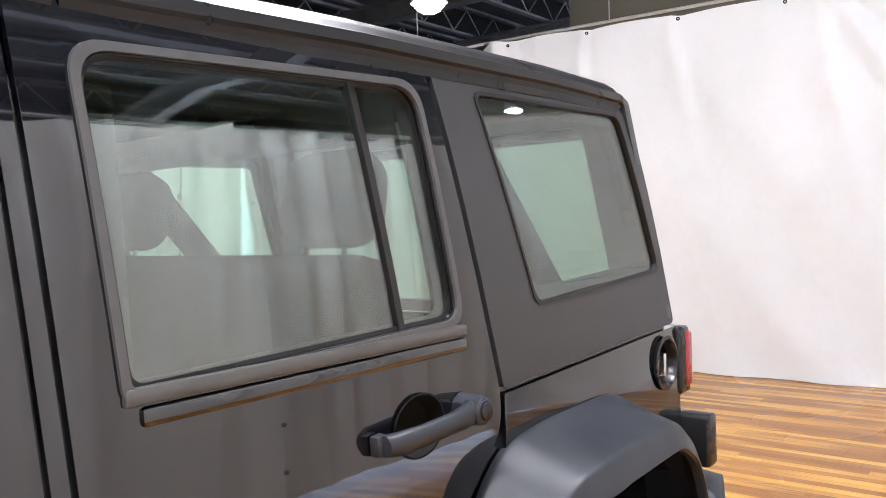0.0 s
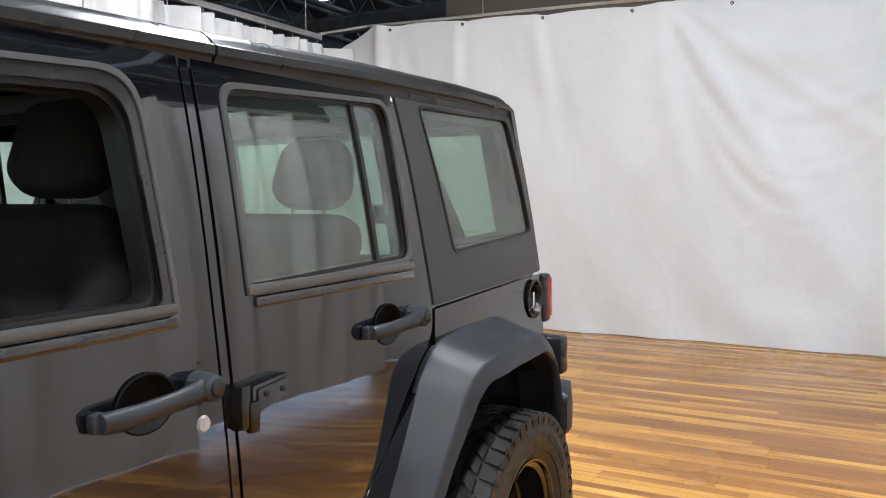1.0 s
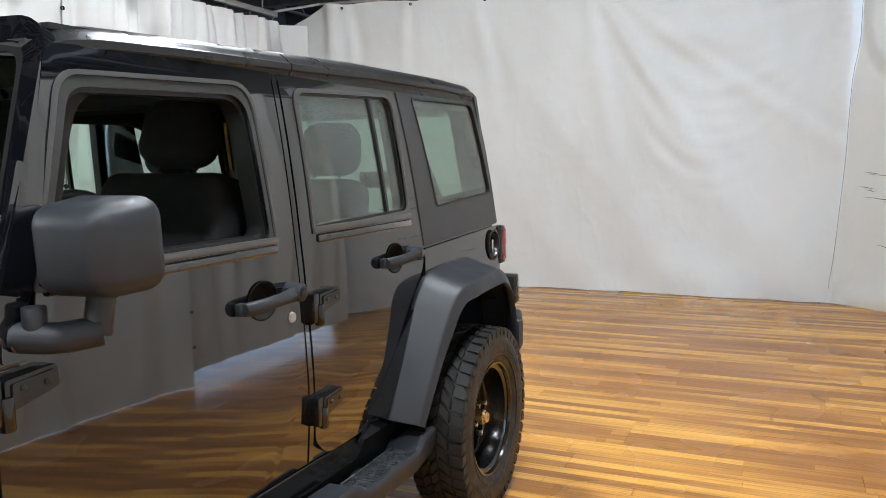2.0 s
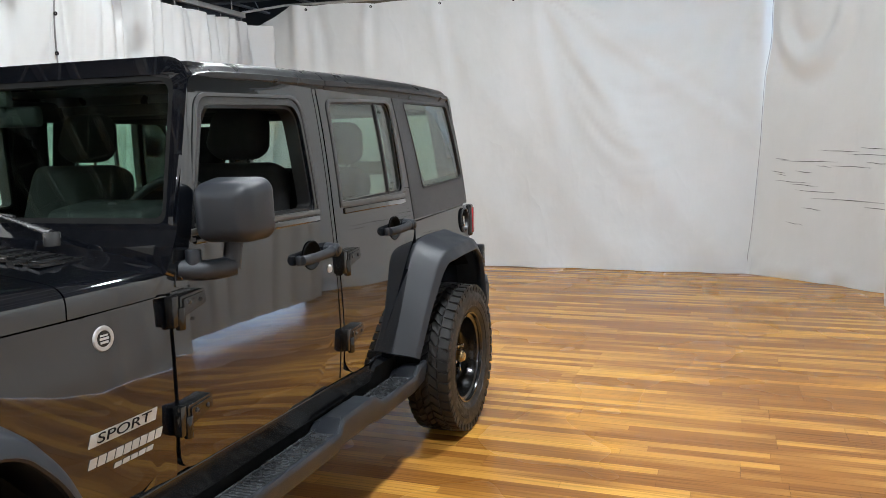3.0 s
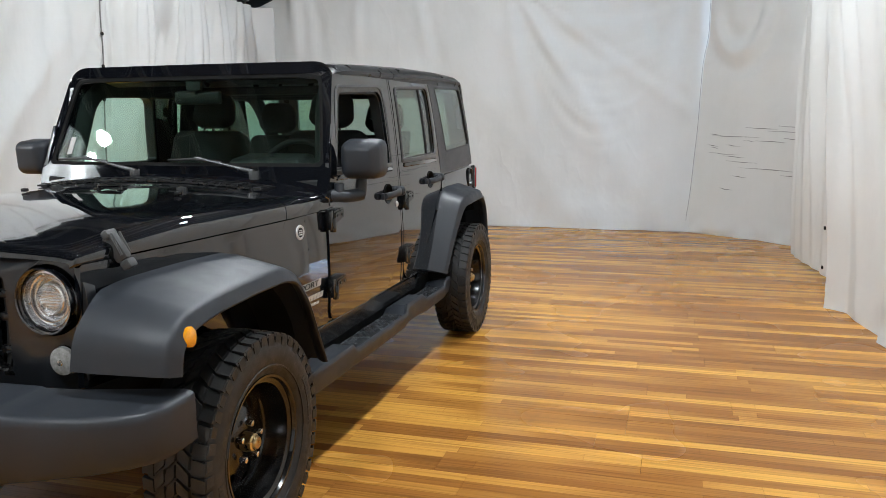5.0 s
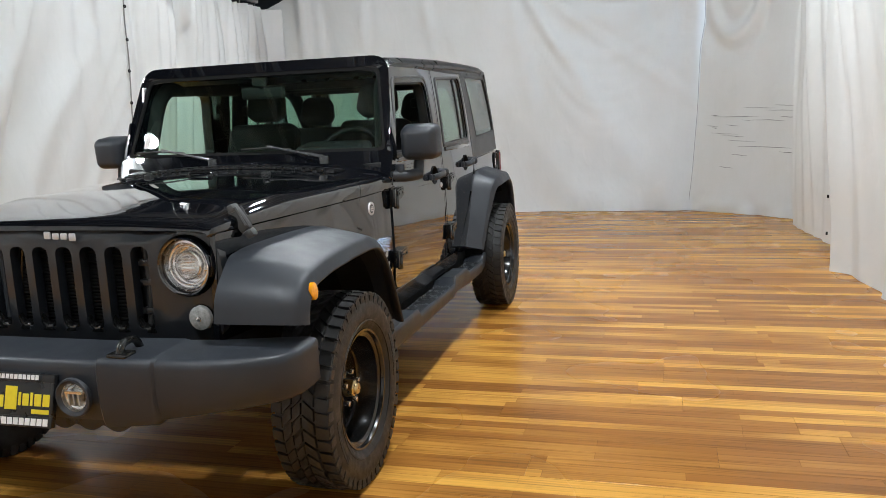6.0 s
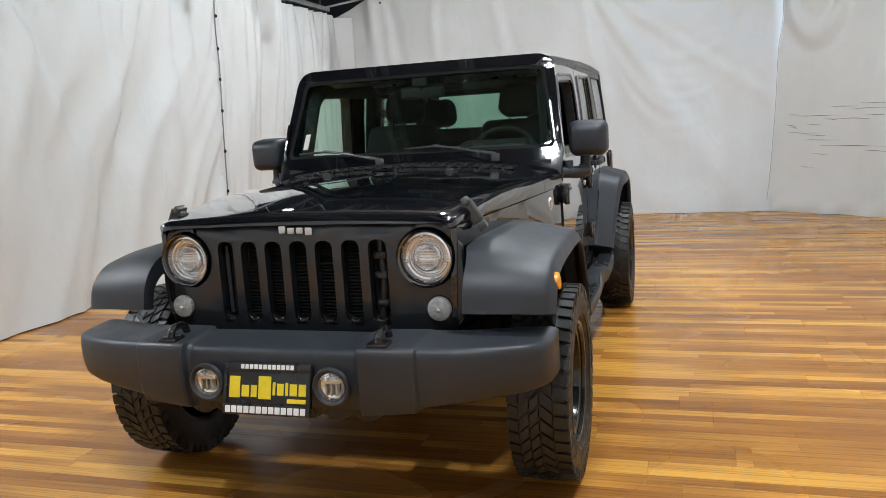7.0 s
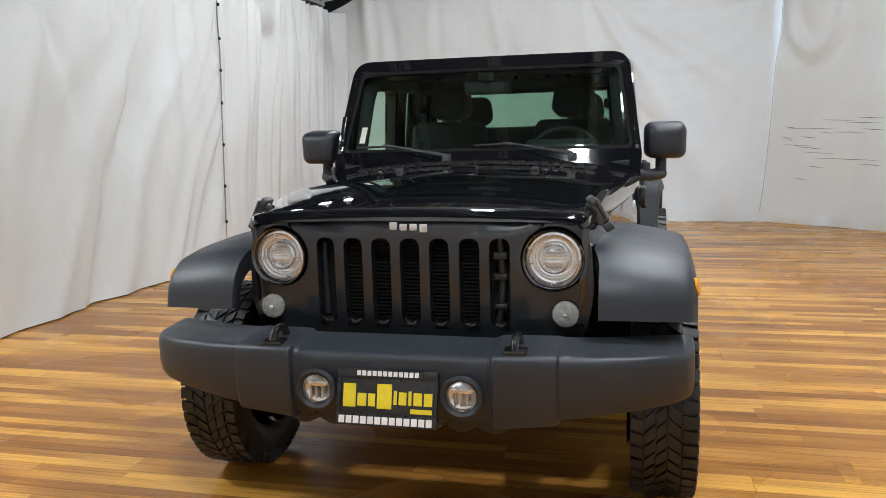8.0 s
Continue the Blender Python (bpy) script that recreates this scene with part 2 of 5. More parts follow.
def mesh_from(name, bm, material, sharp=38):
    finish(bm, sharp)
    wanted = None
    lay = bm.loops.layers.float_vector.get("true_normal")
    if lay is not None:
        wanted = []
        for f in bm.faces:
            for lp in f.loops:
                n = lp[lay].copy()
                wanted.append(n if n.dot(f.normal) >= 0 else -n)
        bm.loops.layers.float_vector.remove(lay)
    me = bpy.data.meshes.new(name)
    bm.to_mesh(me)
    bm.free()
    me.materials.append(material)
    if wanted is not None:
        me.normals_split_custom_set([tuple(n) if n.length > 0.5 else tuple(c.vector) for n, c in zip(wanted, me.corner_normals)])
    return me


def under(ob, parent):
    """Makes ob a child of parent and leaves it where it stands."""
    m, p = Matrix(), parent
    while p:
        m = p.matrix_parent_inverse @ p.matrix_basis @ m
        p = p.parent
    ob.parent = parent
    ob.matrix_parent_inverse = m.inverted()
    return ob


def part(name, bm, material, parent=None, label="", sharp=38):
    ob = new(name, mesh_from(name, bm, material, sharp))
    if sharp == 32:
        even = ob.modifiers.new("even", "WEIGHTED_NORMAL")
        even.keep_sharp, even.weight = True, 90
    if parent:
        under(ob, parent)
    return tagged(ob, label)


def empty(name, x, y, z, parent=None):
    ob = new(name)
    ob.empty_display_size = 0.2
    if parent:
        under(ob, parent)
    ob.matrix_basis = pose(x, y, z)
    return ob


def merge(*bms):
    out = bmesh.new()
    for b in bms:
        me = bpy.data.meshes.new("tmp")
        b.to_mesh(me)
        b.free()
        out.from_mesh(me)
        bpy.data.meshes.remove(me)
    return out


def moved(bm, m):
    bmesh.ops.transform(bm, matrix=m, verts=bm.verts)
    return bm


def mirrored(bm, sx):
    if sx < 0:
        bmesh.ops.scale(bm, vec=(-1, 1, 1), verts=bm.verts)
        bmesh.ops.reverse_faces(bm, faces=bm.faces)
        lay = bm.loops.layers.float_vector.get("true_normal")
        if lay is not None:
            for f in bm.faces:
                for lp in f.loops:
                    lp[lay] = Vector((-lp[lay].x, lp[lay].y, lp[lay].z))
    return bm


def box(x0, x1, y0, y1, z0, z1, r=0.0, seg=2):
    bm = bmesh.new()
    bmesh.ops.create_cube(bm, size=1)
    for v in bm.verts:
        v.co = Vector((x0 if v.co.x < 0 else x1, y0 if v.co.y < 0 else y1, z0 if v.co.z < 0 else z1))
    if r:
        bmesh.ops.bevel(bm, geom=bm.edges[:], offset=r, segments=seg, profile=0.5, affect="EDGES", clamp_overlap=True)
    return bm


def cyl(r, depth, n=24, axis="z", bevel=0.0, r2=None):
    bm = bmesh.new()
    bmesh.ops.create_cone(bm, cap_ends=True, segments=n, radius1=r, radius2=r if r2 is None else r2, depth=depth)
    if bevel:
        es = [e for e in bm.edges if e.calc_face_angle(0) > 1.0]
        bmesh.ops.bevel(bm, geom=es, offset=bevel, segments=2, profile=0.5, affect="EDGES", clamp_overlap=True)
    if axis == "x":
        moved(bm, pose(0, 0, 0, 0, 90, 0))
    if axis == "y":
        moved(bm, pose(0, 0, 0, 90, 0, 0))
    return bm


def rounded(pts, radii, n=5):
    """Rounds the corners of a closed polygon; radii is one number or one for each corner."""
    out, k = [], len(pts)
    for i, p in enumerate(pts):
        r = radii if isinstance(radii, (int, float)) else radii[i]
        p, a, b = Vector(p), Vector(pts[i - 1]), Vector(pts[(i + 1) % k])
        if r <= 0:
            out.append(tuple(p))
            continue
        da, db = (a - p), (b - p)
        r = min(r, da.length * 0.48, db.length * 0.48)
        q0, q1 = p + da.normalized() * r, p + db.normalized() * r
        for j in range(n + 1):
            s = j / n
            out.append(tuple(q0 * (1 - s) ** 2 + p * 2 * s * (1 - s) + q1 * s ** 2))
    return out


def circle(cx, cy, r, n=24, ry=None):
    return [(cx + r * math.cos(2 * math.pi * i / n), cy + (ry or r) * math.sin(2 * math.pi * i / n)) for i in range(n)]


def plate(outer, holes, thick, place, cuts=(), cuts_u=(), bevel=0.004, seg=2):
    """A sheet cut from a flat outline with holes, of some thickness; place(u, v, w) bends it into the world, w being the depth."""
    bm = bmesh.new()
    for loop in (outer, *holes):
        vs = [bm.verts.new((u, v, 0)) for u, v in loop]
        for i in range(len(vs)):
            bm.edges.new((vs[i - 1], vs[i]))
    bmesh.ops.triangle_fill(bm, use_beauty=True, use_dissolve=False, edges=bm.edges[:])
    for c in cuts:
        bmesh.ops.bisect_plane(bm, geom=bm.verts[:] + bm.edges[:] + bm.faces[:], plane_co=(0, c, 0), plane_no=(0, 1, 0))
    for c in cuts_u:
        bmesh.ops.bisect_plane(bm, geom=bm.verts[:] + bm.edges[:] + bm.faces[:], plane_co=(c, 0, 0), plane_no=(1, 0, 0))
    r = bmesh.ops.extrude_face_region(bm, geom=bm.faces[:])
    for g in r["geom"]:
        if isinstance(g, bmesh.types.BMVert):
            g.co.z = -thick
    bmesh.ops.recalc_face_normals(bm, faces=bm.faces)
    if bevel:
        es = [e for e in bm.edges if len(e.link_faces) == 2 and e.calc_face_angle(0) > 1.2 and e.verts[0].co.z > -thick * 0.5 and e.verts[1].co.z > -thick * 0.5]
        bmesh.ops.bevel(bm, geom=es, offset=bevel, segments=seg, profile=0.5, affect="EDGES", clamp_overlap=True)
    lay = bm.loops.layers.float_vector.new("true_normal")
    front = [f for f in bm.faces if all(v.co.z > -1e-5 for v in f.verts)]
    flat = {v: (v.co.x, v.co.y) for f in front for v in f.verts}
    for v in bm.verts:
        v.co = Vector(place(v.co.x, v.co.y, v.co.z))
    e, bent_n = 0.002, {}
    for v, (u, w) in flat.items():
        du = Vector(place(u + e, w, 0)) - Vector(place(u - e, w, 0))
        dv = Vector(place(u, w + e, 0)) - Vector(place(u, w - e, 0))
        bent_n[v] = du.cross(dv).normalized()
    for f in bm.faces:
        for lp in f.loops:
            n = bent_n.get(lp.vert)
            if n is not None:
                f.normal_update()
                s = f.normal.dot(n)
                if abs(s) > 0.5:
                    lp[lay] = n if s > 0 else -n
    return bm


def loft(rings, closed=True, caps=True):
    """Joins rings of equal length by quads."""
    bm = bmesh.new()
    vs = [[bm.verts.new(p) for p in ring] for ring in rings]
    n = len(rings[0])
    for a, b in zip(vs, vs[1:]):
        for i in range(n if closed else n - 1):
            j = (i + 1) % n
            bm.faces.new((a[i], a[j], b[j], b[i]))
    if caps and closed:
        bm.faces.new(vs[0])
        bm.faces.new(vs[-1])
    return bm


def tube(path, r, n=10, caps=True):
    pts = [Vector(p) for p in path]
    rings, side = [], None
    for i, p in enumerate(pts):
        d = (pts[min(i + 1, len(pts) - 1)] - pts[max(i - 1, 0)]).normalized()
        if side is None:
            side = d.orthogonal().normalized()
        side = (side - d * side.dot(d)).normalized()
        up = d.cross(side)
        rr = r[i] if isinstance(r, (list, tuple)) else r
        rings.append([p + side * rr * math.cos(2 * math.pi * k / n) + up * rr * math.sin(2 * math.pi * k / n) for k in range(n)])
    return loft(rings, True, caps)


def bent(path, r, n=5):
    """Softens the corners of an open path."""
    pts = [Vector(p) for p in path]
    out = [pts[0]]
    for a, p, b in zip(pts, pts[1:], pts[2:]):
        k = min(r, (a - p).length * 0.45, (b - p).length * 0.45)
        q0, q1 = p + (a - p).normalized() * k, p + (b - p).normalized() * k
        out += [q0 * (1 - j / n) ** 2 + p * 2 * (j / n) * (1 - j / n) + q1 * (j / n) ** 2 for j in range(n + 1)]
    return out + [pts[-1]]


def lathe(profile, n=48, axis="x"):
    """Turns a profile of (radius, along) round an axis."""
    rings = []
    for i in range(n):
        a = 2 * math.pi * i / n
        rings.append([(s, r * math.cos(a), r * math.sin(a)) for r, s in profile])
    bm = bmesh.new()
    vs = [[bm.verts.new(p) for p in ring] for ring in rings]
    for i in range(n):
        a, b = vs[i], vs[(i + 1) % n]
        for j in range(len(profile) - 1):
            bm.faces.new((a[j], a[j + 1], b[j + 1], b[j]))
    bmesh.ops.remove_doubles(bm, verts=bm.verts, dist=0.0001)
    if axis == "y":
        moved(bm, pose(0, 0, 0, 0, 0, 90))
    if axis == "z":
        moved(bm, pose(0, 0, 0, 0, -90, 0))
    return bm


def table_value(rows, s):
    """Straight-line look-up in rows of (s, value)."""
    if s <= rows[0][0]:
        return rows[0][1]
    for (a, va), (b, vb) in zip(rows, rows[1:]):
        if s <= b:
            return va + (vb - va) * (s - a) / (b - a)
    return rows[-1][1]


def lettering(text, size, depth):
    c = bpy.data.curves.new("lettering", "FONT")
    c.body, c.size, c.extrude, c.align_x, c.align_y = text, size, depth, "CENTER", "CENTER"
    ob = new("lettering", c)
    bpy.context.view_layer.update()
    me = bpy.data.meshes.new_from_object(ob.evaluated_get(bpy.context.evaluated_depsgraph_get()))
    bpy.data.objects.remove(ob)
    bm = bmesh.new()
    bm.from_mesh(me)
    bpy.data.meshes.remove(me)
    return bm


# ---- the hall ----
sub = part("floor", box(-9.0, 9.0, -8.0, 16.0, -0.12, -0.013), DARK)
tagged(sub, "strip laminate floor of amber and brown boards", "floor", kind="structure")
part_of_floor = sub

deck = part("ceiling", box(-9.0, 9.0, -8.0, 16.0, 5.25, 5.4), DECK)
tagged(deck, "dark open roof deck above steel joists", "ceiling", kind="structure")
for name, b in (("wall_north", (-9.2, 9.2, 16.0, 16.2)), ("wall_south", (-9.2, 9.2, -8.2, -8.0)), ("wall_west", (-9.2, -9.0, -8.0, 16.0)), ("wall_east", (9.0, 9.2, -8.0, 16.0))):
    tagged(part(name, box(*b, -0.12, 5.4), HALL_WALL), "plain grey hall wall behind the curtains", "wall", kind="structure")
tagged(part("wall_bulkhead", box(-2.75, 9.0, 9.3, 9.5, 2.4, 5.25, 0.01), BEIGE), "tan painted bulkhead wall above the curtain", "wall", kind="structure")


def joist(x):
    """An open-web roof joist: two chords and a zigzag web."""
    bms = [box(x - 0.05, x + 0.05, -8.0, 16.0, 4.70, 4.74), box(x - 0.05, x + 0.05, -8.0, 16.0, 5.15, 5.2)]
    y, up = -8.0, False
    while y < 15.6:
        a, b = (4.74, 5.15) if up else (5.15, 4.74)
        bms.append(tube([(x, y, a), (x, y + 0.4, b)], 0.014, 6))
        y, up = y + 0.4, not up
    return merge(*bms)


first = part("roof_joist", joist(0.0), STEEL)
tagged(first, "grey open-web steel roof joist under the deck", "joist", "roof joists", "structure")
first.location.x = -8.2
for i in range(1, 12):
    copy_thing(first, pose(-8.2 + 1.5 * i, 0, 0))
for y in (-4.0, 1.0, 6.5, 10.2, 13.0):
    tagged(part("roof_beam", merge(box(-9, 9, y - 0.09, y + 0.09, 4.66, 4.69), box(-9, 9, y - 0.012, y + 0.012, 4.42, 4.66), box(-9, 9, y - 0.09, y + 0.09, 4.39, 4.42)), STEEL),
           "grey steel cross beam carrying the joists", "beam", "roof beams", "structure")


def high_bay(x, y, z, size=1.0, shine=LAMP_GLOW):
    lamp = empty("high_bay_lamp", x, y, z)
    at = pose(x, y, z) @ Matrix.Scale(size, 4)
    tagged(lamp, "round white high-bay lamp hung from the joists", "lamp", "high-bay lamps")
    part("housing", moved(lathe([(0.0, 0.26), (0.06, 0.26), (0.08, 0.1), (0.145, 0.02), (0.152, 0.0), (0.142, 0.0), (0.132, 0.012), (0.05, 0.06)], 32, "z"), at), RAIL, lamp)
    part("diffuser", moved(lathe([(0.0, -0.085), (0.05, -0.078), (0.092, -0.055), (0.12, -0.022), (0.130, 0.004), (0.0, 0.006)], 32, "z"), at), shine, lamp)
    part("hanger", tube([(x, y, z + 0.2 * size), (x, y, 5.26)], 0.006, 6), STEEL, lamp)
    return lamp


for places, shine in ((LAMP_PLACES, LAMP_GLOW), (SIDE_PLACES, SIDE_GLOW), (CORNER_PLACES, CORNER_GLOW)):
    for p in places:
        high_bay(*p, shine=shine)

def smooth(a, b, s):
    s = max(0.0, min(1.0, (s - a) / (b - a)))
    return s * s * (3 - 2 * s)


def curtain(label, line, z0, z1, relief, step=0.05, rows=64, along=None):
    """Hangs cloth along a line of (x, y) points; relief(s, z) pushes it towards its left, along(s, z) slides it on, z1 may depend on s."""
    pts = [Vector(p) for p in line]
    lens = [0.0]
    for a, b in zip(pts, pts[1:]):
        lens.append(lens[-1] + (b - a).length)
    total = lens[-1]
    n = max(2, int(total / step))
    bm = bmesh.new()
    grid = []
    for i in range(n + 1):
        s = total * i / n
        k = max(j for j in range(len(pts) - 1) if lens[j] <= s + 1e-9)
        f = (s - lens[k]) / (lens[k + 1] - lens[k])
        p = pts[k].lerp(pts[k + 1], f)
        d0 = (pts[k + 1] - pts[k]).normalized()
        if f > 0.5 and k + 2 < len(pts):
            d0 = d0.lerp((pts[k + 2] - pts[k + 1]).normalized(), f - 0.5).normalized()
        elif f < 0.5 and k > 0:
            d0 = d0.lerp((pts[k] - pts[k - 1]).normalized(), 0.5 - f).normalized()
        nrm = Vector((-d0.y, d0.x))
        top = z1(s) if callable(z1) else z1
        bottom = z0(s) if callable(z0) else z0
        col = []
        for j in range(rows + 1):
            z = bottom + (top - bottom) * j / rows
            w = relief(s, z)
            a = along(s, z) if along else 0.0
            col.append(bm.verts.new((p.x + nrm.x * w + d0.x * a, p.y + nrm.y * w + d0.y * a, z)))
        grid.append(col)
    for a, b in zip(grid, grid[1:]):
        for j in range(rows):
            bm.faces.new((a[j], b[j], b[j + 1], a[j + 1]))
    ob = part("curtain", bm, CURTAIN, sharp=180)
    sol = ob.modifiers.new("cloth", "SOLIDIFY")
    sol.thickness, sol.offset = 0.003, 0.0
    tagged(ob, label, "curtain", "studio curtains")
    return ob, total


def fold(s, z, k, seed, top=3.1, gather=0.0, soft=0.05):
    """Loose cloth: broad sag, long hanging folds that fade downwards, short creases."""
    big = noise.noise((s * 0.55 + seed, z * 0.35, seed)) * soft * 1.6
    long = noise.noise((s * k + noise.noise((s * 0.7, z * 0.8, seed)) * 0.7, z * 0.16, seed + 3.1)) * soft * (0.45 + 0.55 * smooth(0.3, 2.8, z))
    fine = noise.noise((s * 3.1, z * 1.3, seed + 8)) * 0.012
    hang = gather * math.sin(s * 2 * math.pi / 0.29 + 7.5 * noise.noise((s * 0.9, z * 0.3, seed))) * (0.6 + 1.1 * noise.noise((s * 1.5, z * 0.45, seed + 5))) * smooth(top - 2.3, top, z)
    return big + long + fine + hang


def pleats(s, z, seed, pitch, deep, top, fade=1.9, power=1.4):
    """Uneven pinched folds that hang from hooks and die away downwards."""
    ph = s / pitch + 1.3 * noise.noise((s * 1.1, z * 0.14, seed)) + 0.25 * noise.noise((s * 0.6, z * 0.7, seed + 2))
    k = math.floor(ph)
    tri = 1 - abs(2 * (ph - k) - 1)
    deepness = max(0.15, 0.75 + 1.1 * noise.noise((k * 1.73, z * 0.25, seed + 4)))
    return deep * deepness * tri ** power * (0.22 + 0.78 * smooth(top - fade, top, z))


def drags(s, z, rows, top, wide=0.055, deep=0.05):
    """Narrow creases drawn down from hanging points: rows of (where, slope, length)."""
    w = 0.0
    for i, (at, slope, length) in enumerate(rows):
        d = s - at - slope * (top - z) - 0.07 * noise.noise((i * 3.7, z * 0.9, 1.0))
        spread = wide * (1.0 + 0.9 * (top - z))
        w += deep * (math.exp(-(d / spread) ** 2) - 0.6 * math.exp(-((d - 1.5 * spread) / spread) ** 2)) * (1 - smooth(0.35 * length, length, top - z))
    return w


# back wall: a wide sheet stretched from a rail, with a fan of creases from one hanging point
def back_relief(s, z):
    x = -3.85 + s
    w = fold(s, z, 0.8, 2.0, soft=0.026)
    dx, dz = x - 0.05, 3.3 - z
    ang = math.atan2(dz, dx)
    far = math.hypot(dx, dz)
    if dx > -0.2:
        fan = math.sin(ang * 13.0 + 0.5) * math.exp(-((ang - 0.72) / 0.42) ** 2)
        w += 0.028 * fan * smooth(0.1, 1.1, far) * (1 - smooth(2.2, 4.2, far))
    u = (x - 0.02) / 2.32
    if 0.0 < u < 1.0:
        hang = (3.3 - z - 0.12 * u) / (4 * u * (1 - u) * 0.9 + 0.10)
        fade = math.sin(math.pi * u) ** 0.5 * smooth(0.0, 0.25, hang) * (1 - smooth(1.6, 2.8, hang))
        w += 0.09 * fade * (0.22 - abs(noise.noise((hang * 2.3, u * 0.9, 3.0))))
        w += 0.05 * fade * (0.2 - abs(noise.noise((hang * 5.1, u * 1.4, 8.0))))
    w += 0.035 * (0.2 - abs(noise.noise(((x * 0.8 + z * 0.6) * 1.2, (x - z) * 0.2, 9.0))))
    w += 0.022 * (0.2 - abs(noise.noise(((x * 0.8 - z * 0.5) * 2.6, (x + z) * 0.4, 14.0))))
    w += drags(s, z, [(0.9, 0.1, 1.5), (1.7, -0.05, 1.2), (2.6, 0.12, 1.6), (3.85, 0.62, 3.0), (3.9, 1.25, 2.4), (3.8, 0.2, 2.6), (5.3, 0.2, 1.6), (6.05, 0.05, 3.0), (5.85, -0.1, 2.6)], 3.25, 0.05, 0.032)
    w += 0.6 * pleats(s, z, 3.3, 0.26, 0.05, 3.2, 1.2) * smooth(1.5, 0.4, s)
    w += 0.05 * noise.noise((x * 3.2 + 0.25 * z, z * 0.35, 6.0)) * smooth(1.35, 2.2, x) * smooth(2.9, 1.6, z)
    w += 0.07 * smooth(0.6, 0.0, z) * noise.noise((s * 2.1, z * 1.5, 4.4))
    w += 0.12 * math.exp(-((s - 0.75) / 0.10) ** 2) * smooth(2.0, 3.2, z)
    return -w


def back_top(s):
    droop = 0.22 * smooth(0.75, 0.1, s)
    return 3.30 - 0.035 * s + 0.02 * abs(math.sin(s * math.pi / 0.9)) - droop


back, length = curtain("wide white vinyl curtain stretched across the back", [(-3.85, 8.45), (2.36, 8.42)], 0.004, back_top, back_relief, along=lambda s, z: 0.24 * (z / 3.2) ** 0.85 * smooth(4.6, 6.21, s))


def eyelets(curt, spots, r=0.016):
    for x, y, z, ax in spots:
        part("eyelet", moved(lathe([(r * 0.45, -0.004), (r, -0.006), (r, 0.006), (r * 0.45, 0.004), (r * 0.45, -0.004)], 12, ax), pose(x, y, z)), DARK, curt)


eyelets(back, [(-3.85 + 0.9 * i, 8.36, back_top(0.9 * i) - 0.05, "y") for i in range(1, 7)])

# slanted panel in the far corner, torn in places
def slant_relief(s, z):
    w = fold(s, z, 1.5, 7.0, soft=0.06)
    arc = math.hypot((s - 0.55) / 0.5, (z - 2.75) / 0.62)
    w += 0.05 * math.sin(arc * 9) * math.exp(-((arc - 0.8) / 0.5) ** 2) * smooth(2.9, 2.5, z)
    w += 0.05 * smooth(0.35, 0.0, z) * noise.noise((s * 4, z * 5, 2.2))
    return -w


slant, _ = curtain("white vinyl curtain with rows of dark tears", [(2.33, 8.44), (3.1, 7.84), (3.95, 7.05)], 0.003, 3.2, slant_relief, 0.035, along=lambda s, z: 0.26 * (z / 3.2) ** 0.85 * smooth(1.3, 0.0, s))
rnd = random.Random(5)
for i, (s, z, ln) in enumerate([(0.30, 1.26, .16), (0.34, 1.24, .66), (0.80, 1.34, .44), (1.25, 1.36, .34), (0.78, 1.19, .16), (0.92, 1.19, .46), (0.55, 1.13, .2), (1.1, 1.30, .5), (0.26, 1.13, .16), (0.5, 1.0, .3), (1.3, .80, .3),
                               (1.32, 1.22, .28), (0.30, 1.03, .42), (0.55, .94, .42), (0.72, .86, .86), (0.62, .76, .22), (0.45, .6, .2), (0.33, 1.1, .1)]):
    pts = []
    for k in range(5):
        ss = s + ln * k / 4
        q = Vector((2.33, 8.44)).lerp(Vector((3.1, 7.84)), min(ss / 0.976, 1)) if ss < 0.976 else Vector((3.1, 7.84)).lerp(Vector((3.95, 7.05)), (ss - 0.976) / 1.16)
        nn = Vector((-0.62, -0.79))
        w = -slant_relief(ss, z) + 0.007
        pts.append((q.x + nn.x * w, q.y + nn.y * w, z + rnd.uniform(-0.004, 0.004) - 0.02 * k / 4))
    part("tear", tube(pts, [0.0006, 0.0018, 0.003, 0.0018, 0.0006], 5), TRIM, slant)

def seam_at(z):
    a = 0.26 * (z / 3.2) ** 0.85
    w = -slant_relief(0.0, z) + 0.02
    return (2.33 + 0.789 * a - 0.62 * w, 8.44 - 0.615 * a - 0.79 * w, z)


# the fold's soft shadow line, put in as a thin grey tube
part("seam_tape", tube([seam_at(0.02 + 0.1 * i) for i in range(32)], 0.003, 6), SMOKE, slant, "shadow line of the fold, drawn as a thin grey tube")

# right side: overlapping panels with hems that stop short of the floor
def loose(seed, k=1.6, soft=0.06, gather=0.0):
    return lambda s, z: fold(s, z, k, seed, gather=gather, soft=soft) + 0.03 * smooth(0.4, 0.0, z) * noise.noise((s * 3, z * 4, seed))


curtain("white curtain panel hanging in long vertical folds", [(3.44, 4.2), (3.46, 4.9), (3.43, 5.5), (3.35, 6.4)], 0.085, 2.69, lambda s, z: fold(s, z, 2.4, 11.0, gather=0.05, soft=0.08) + pleats(s, z, 21.0, 0.30, 0.10, 2.69, 2.8), 0.025)
near, _ = curtain("white curtain panel with a folded snap edge", [(3.55, 1.2), (3.52, 2.6), (3.46, 3.6), (3.40, 4.1), (3.30, 4.25)], 0.004, 2.63, lambda s, z: fold(s, z, 1.9, 13.0, gather=0.05, soft=0.10) + pleats(s, z, 23.0, 0.42, 0.13, 2.63, 2.8) + 0.03 * smooth(0.4, 0.0, z) * noise.noise((s * 3, z * 4, 13.0)), 0.025)
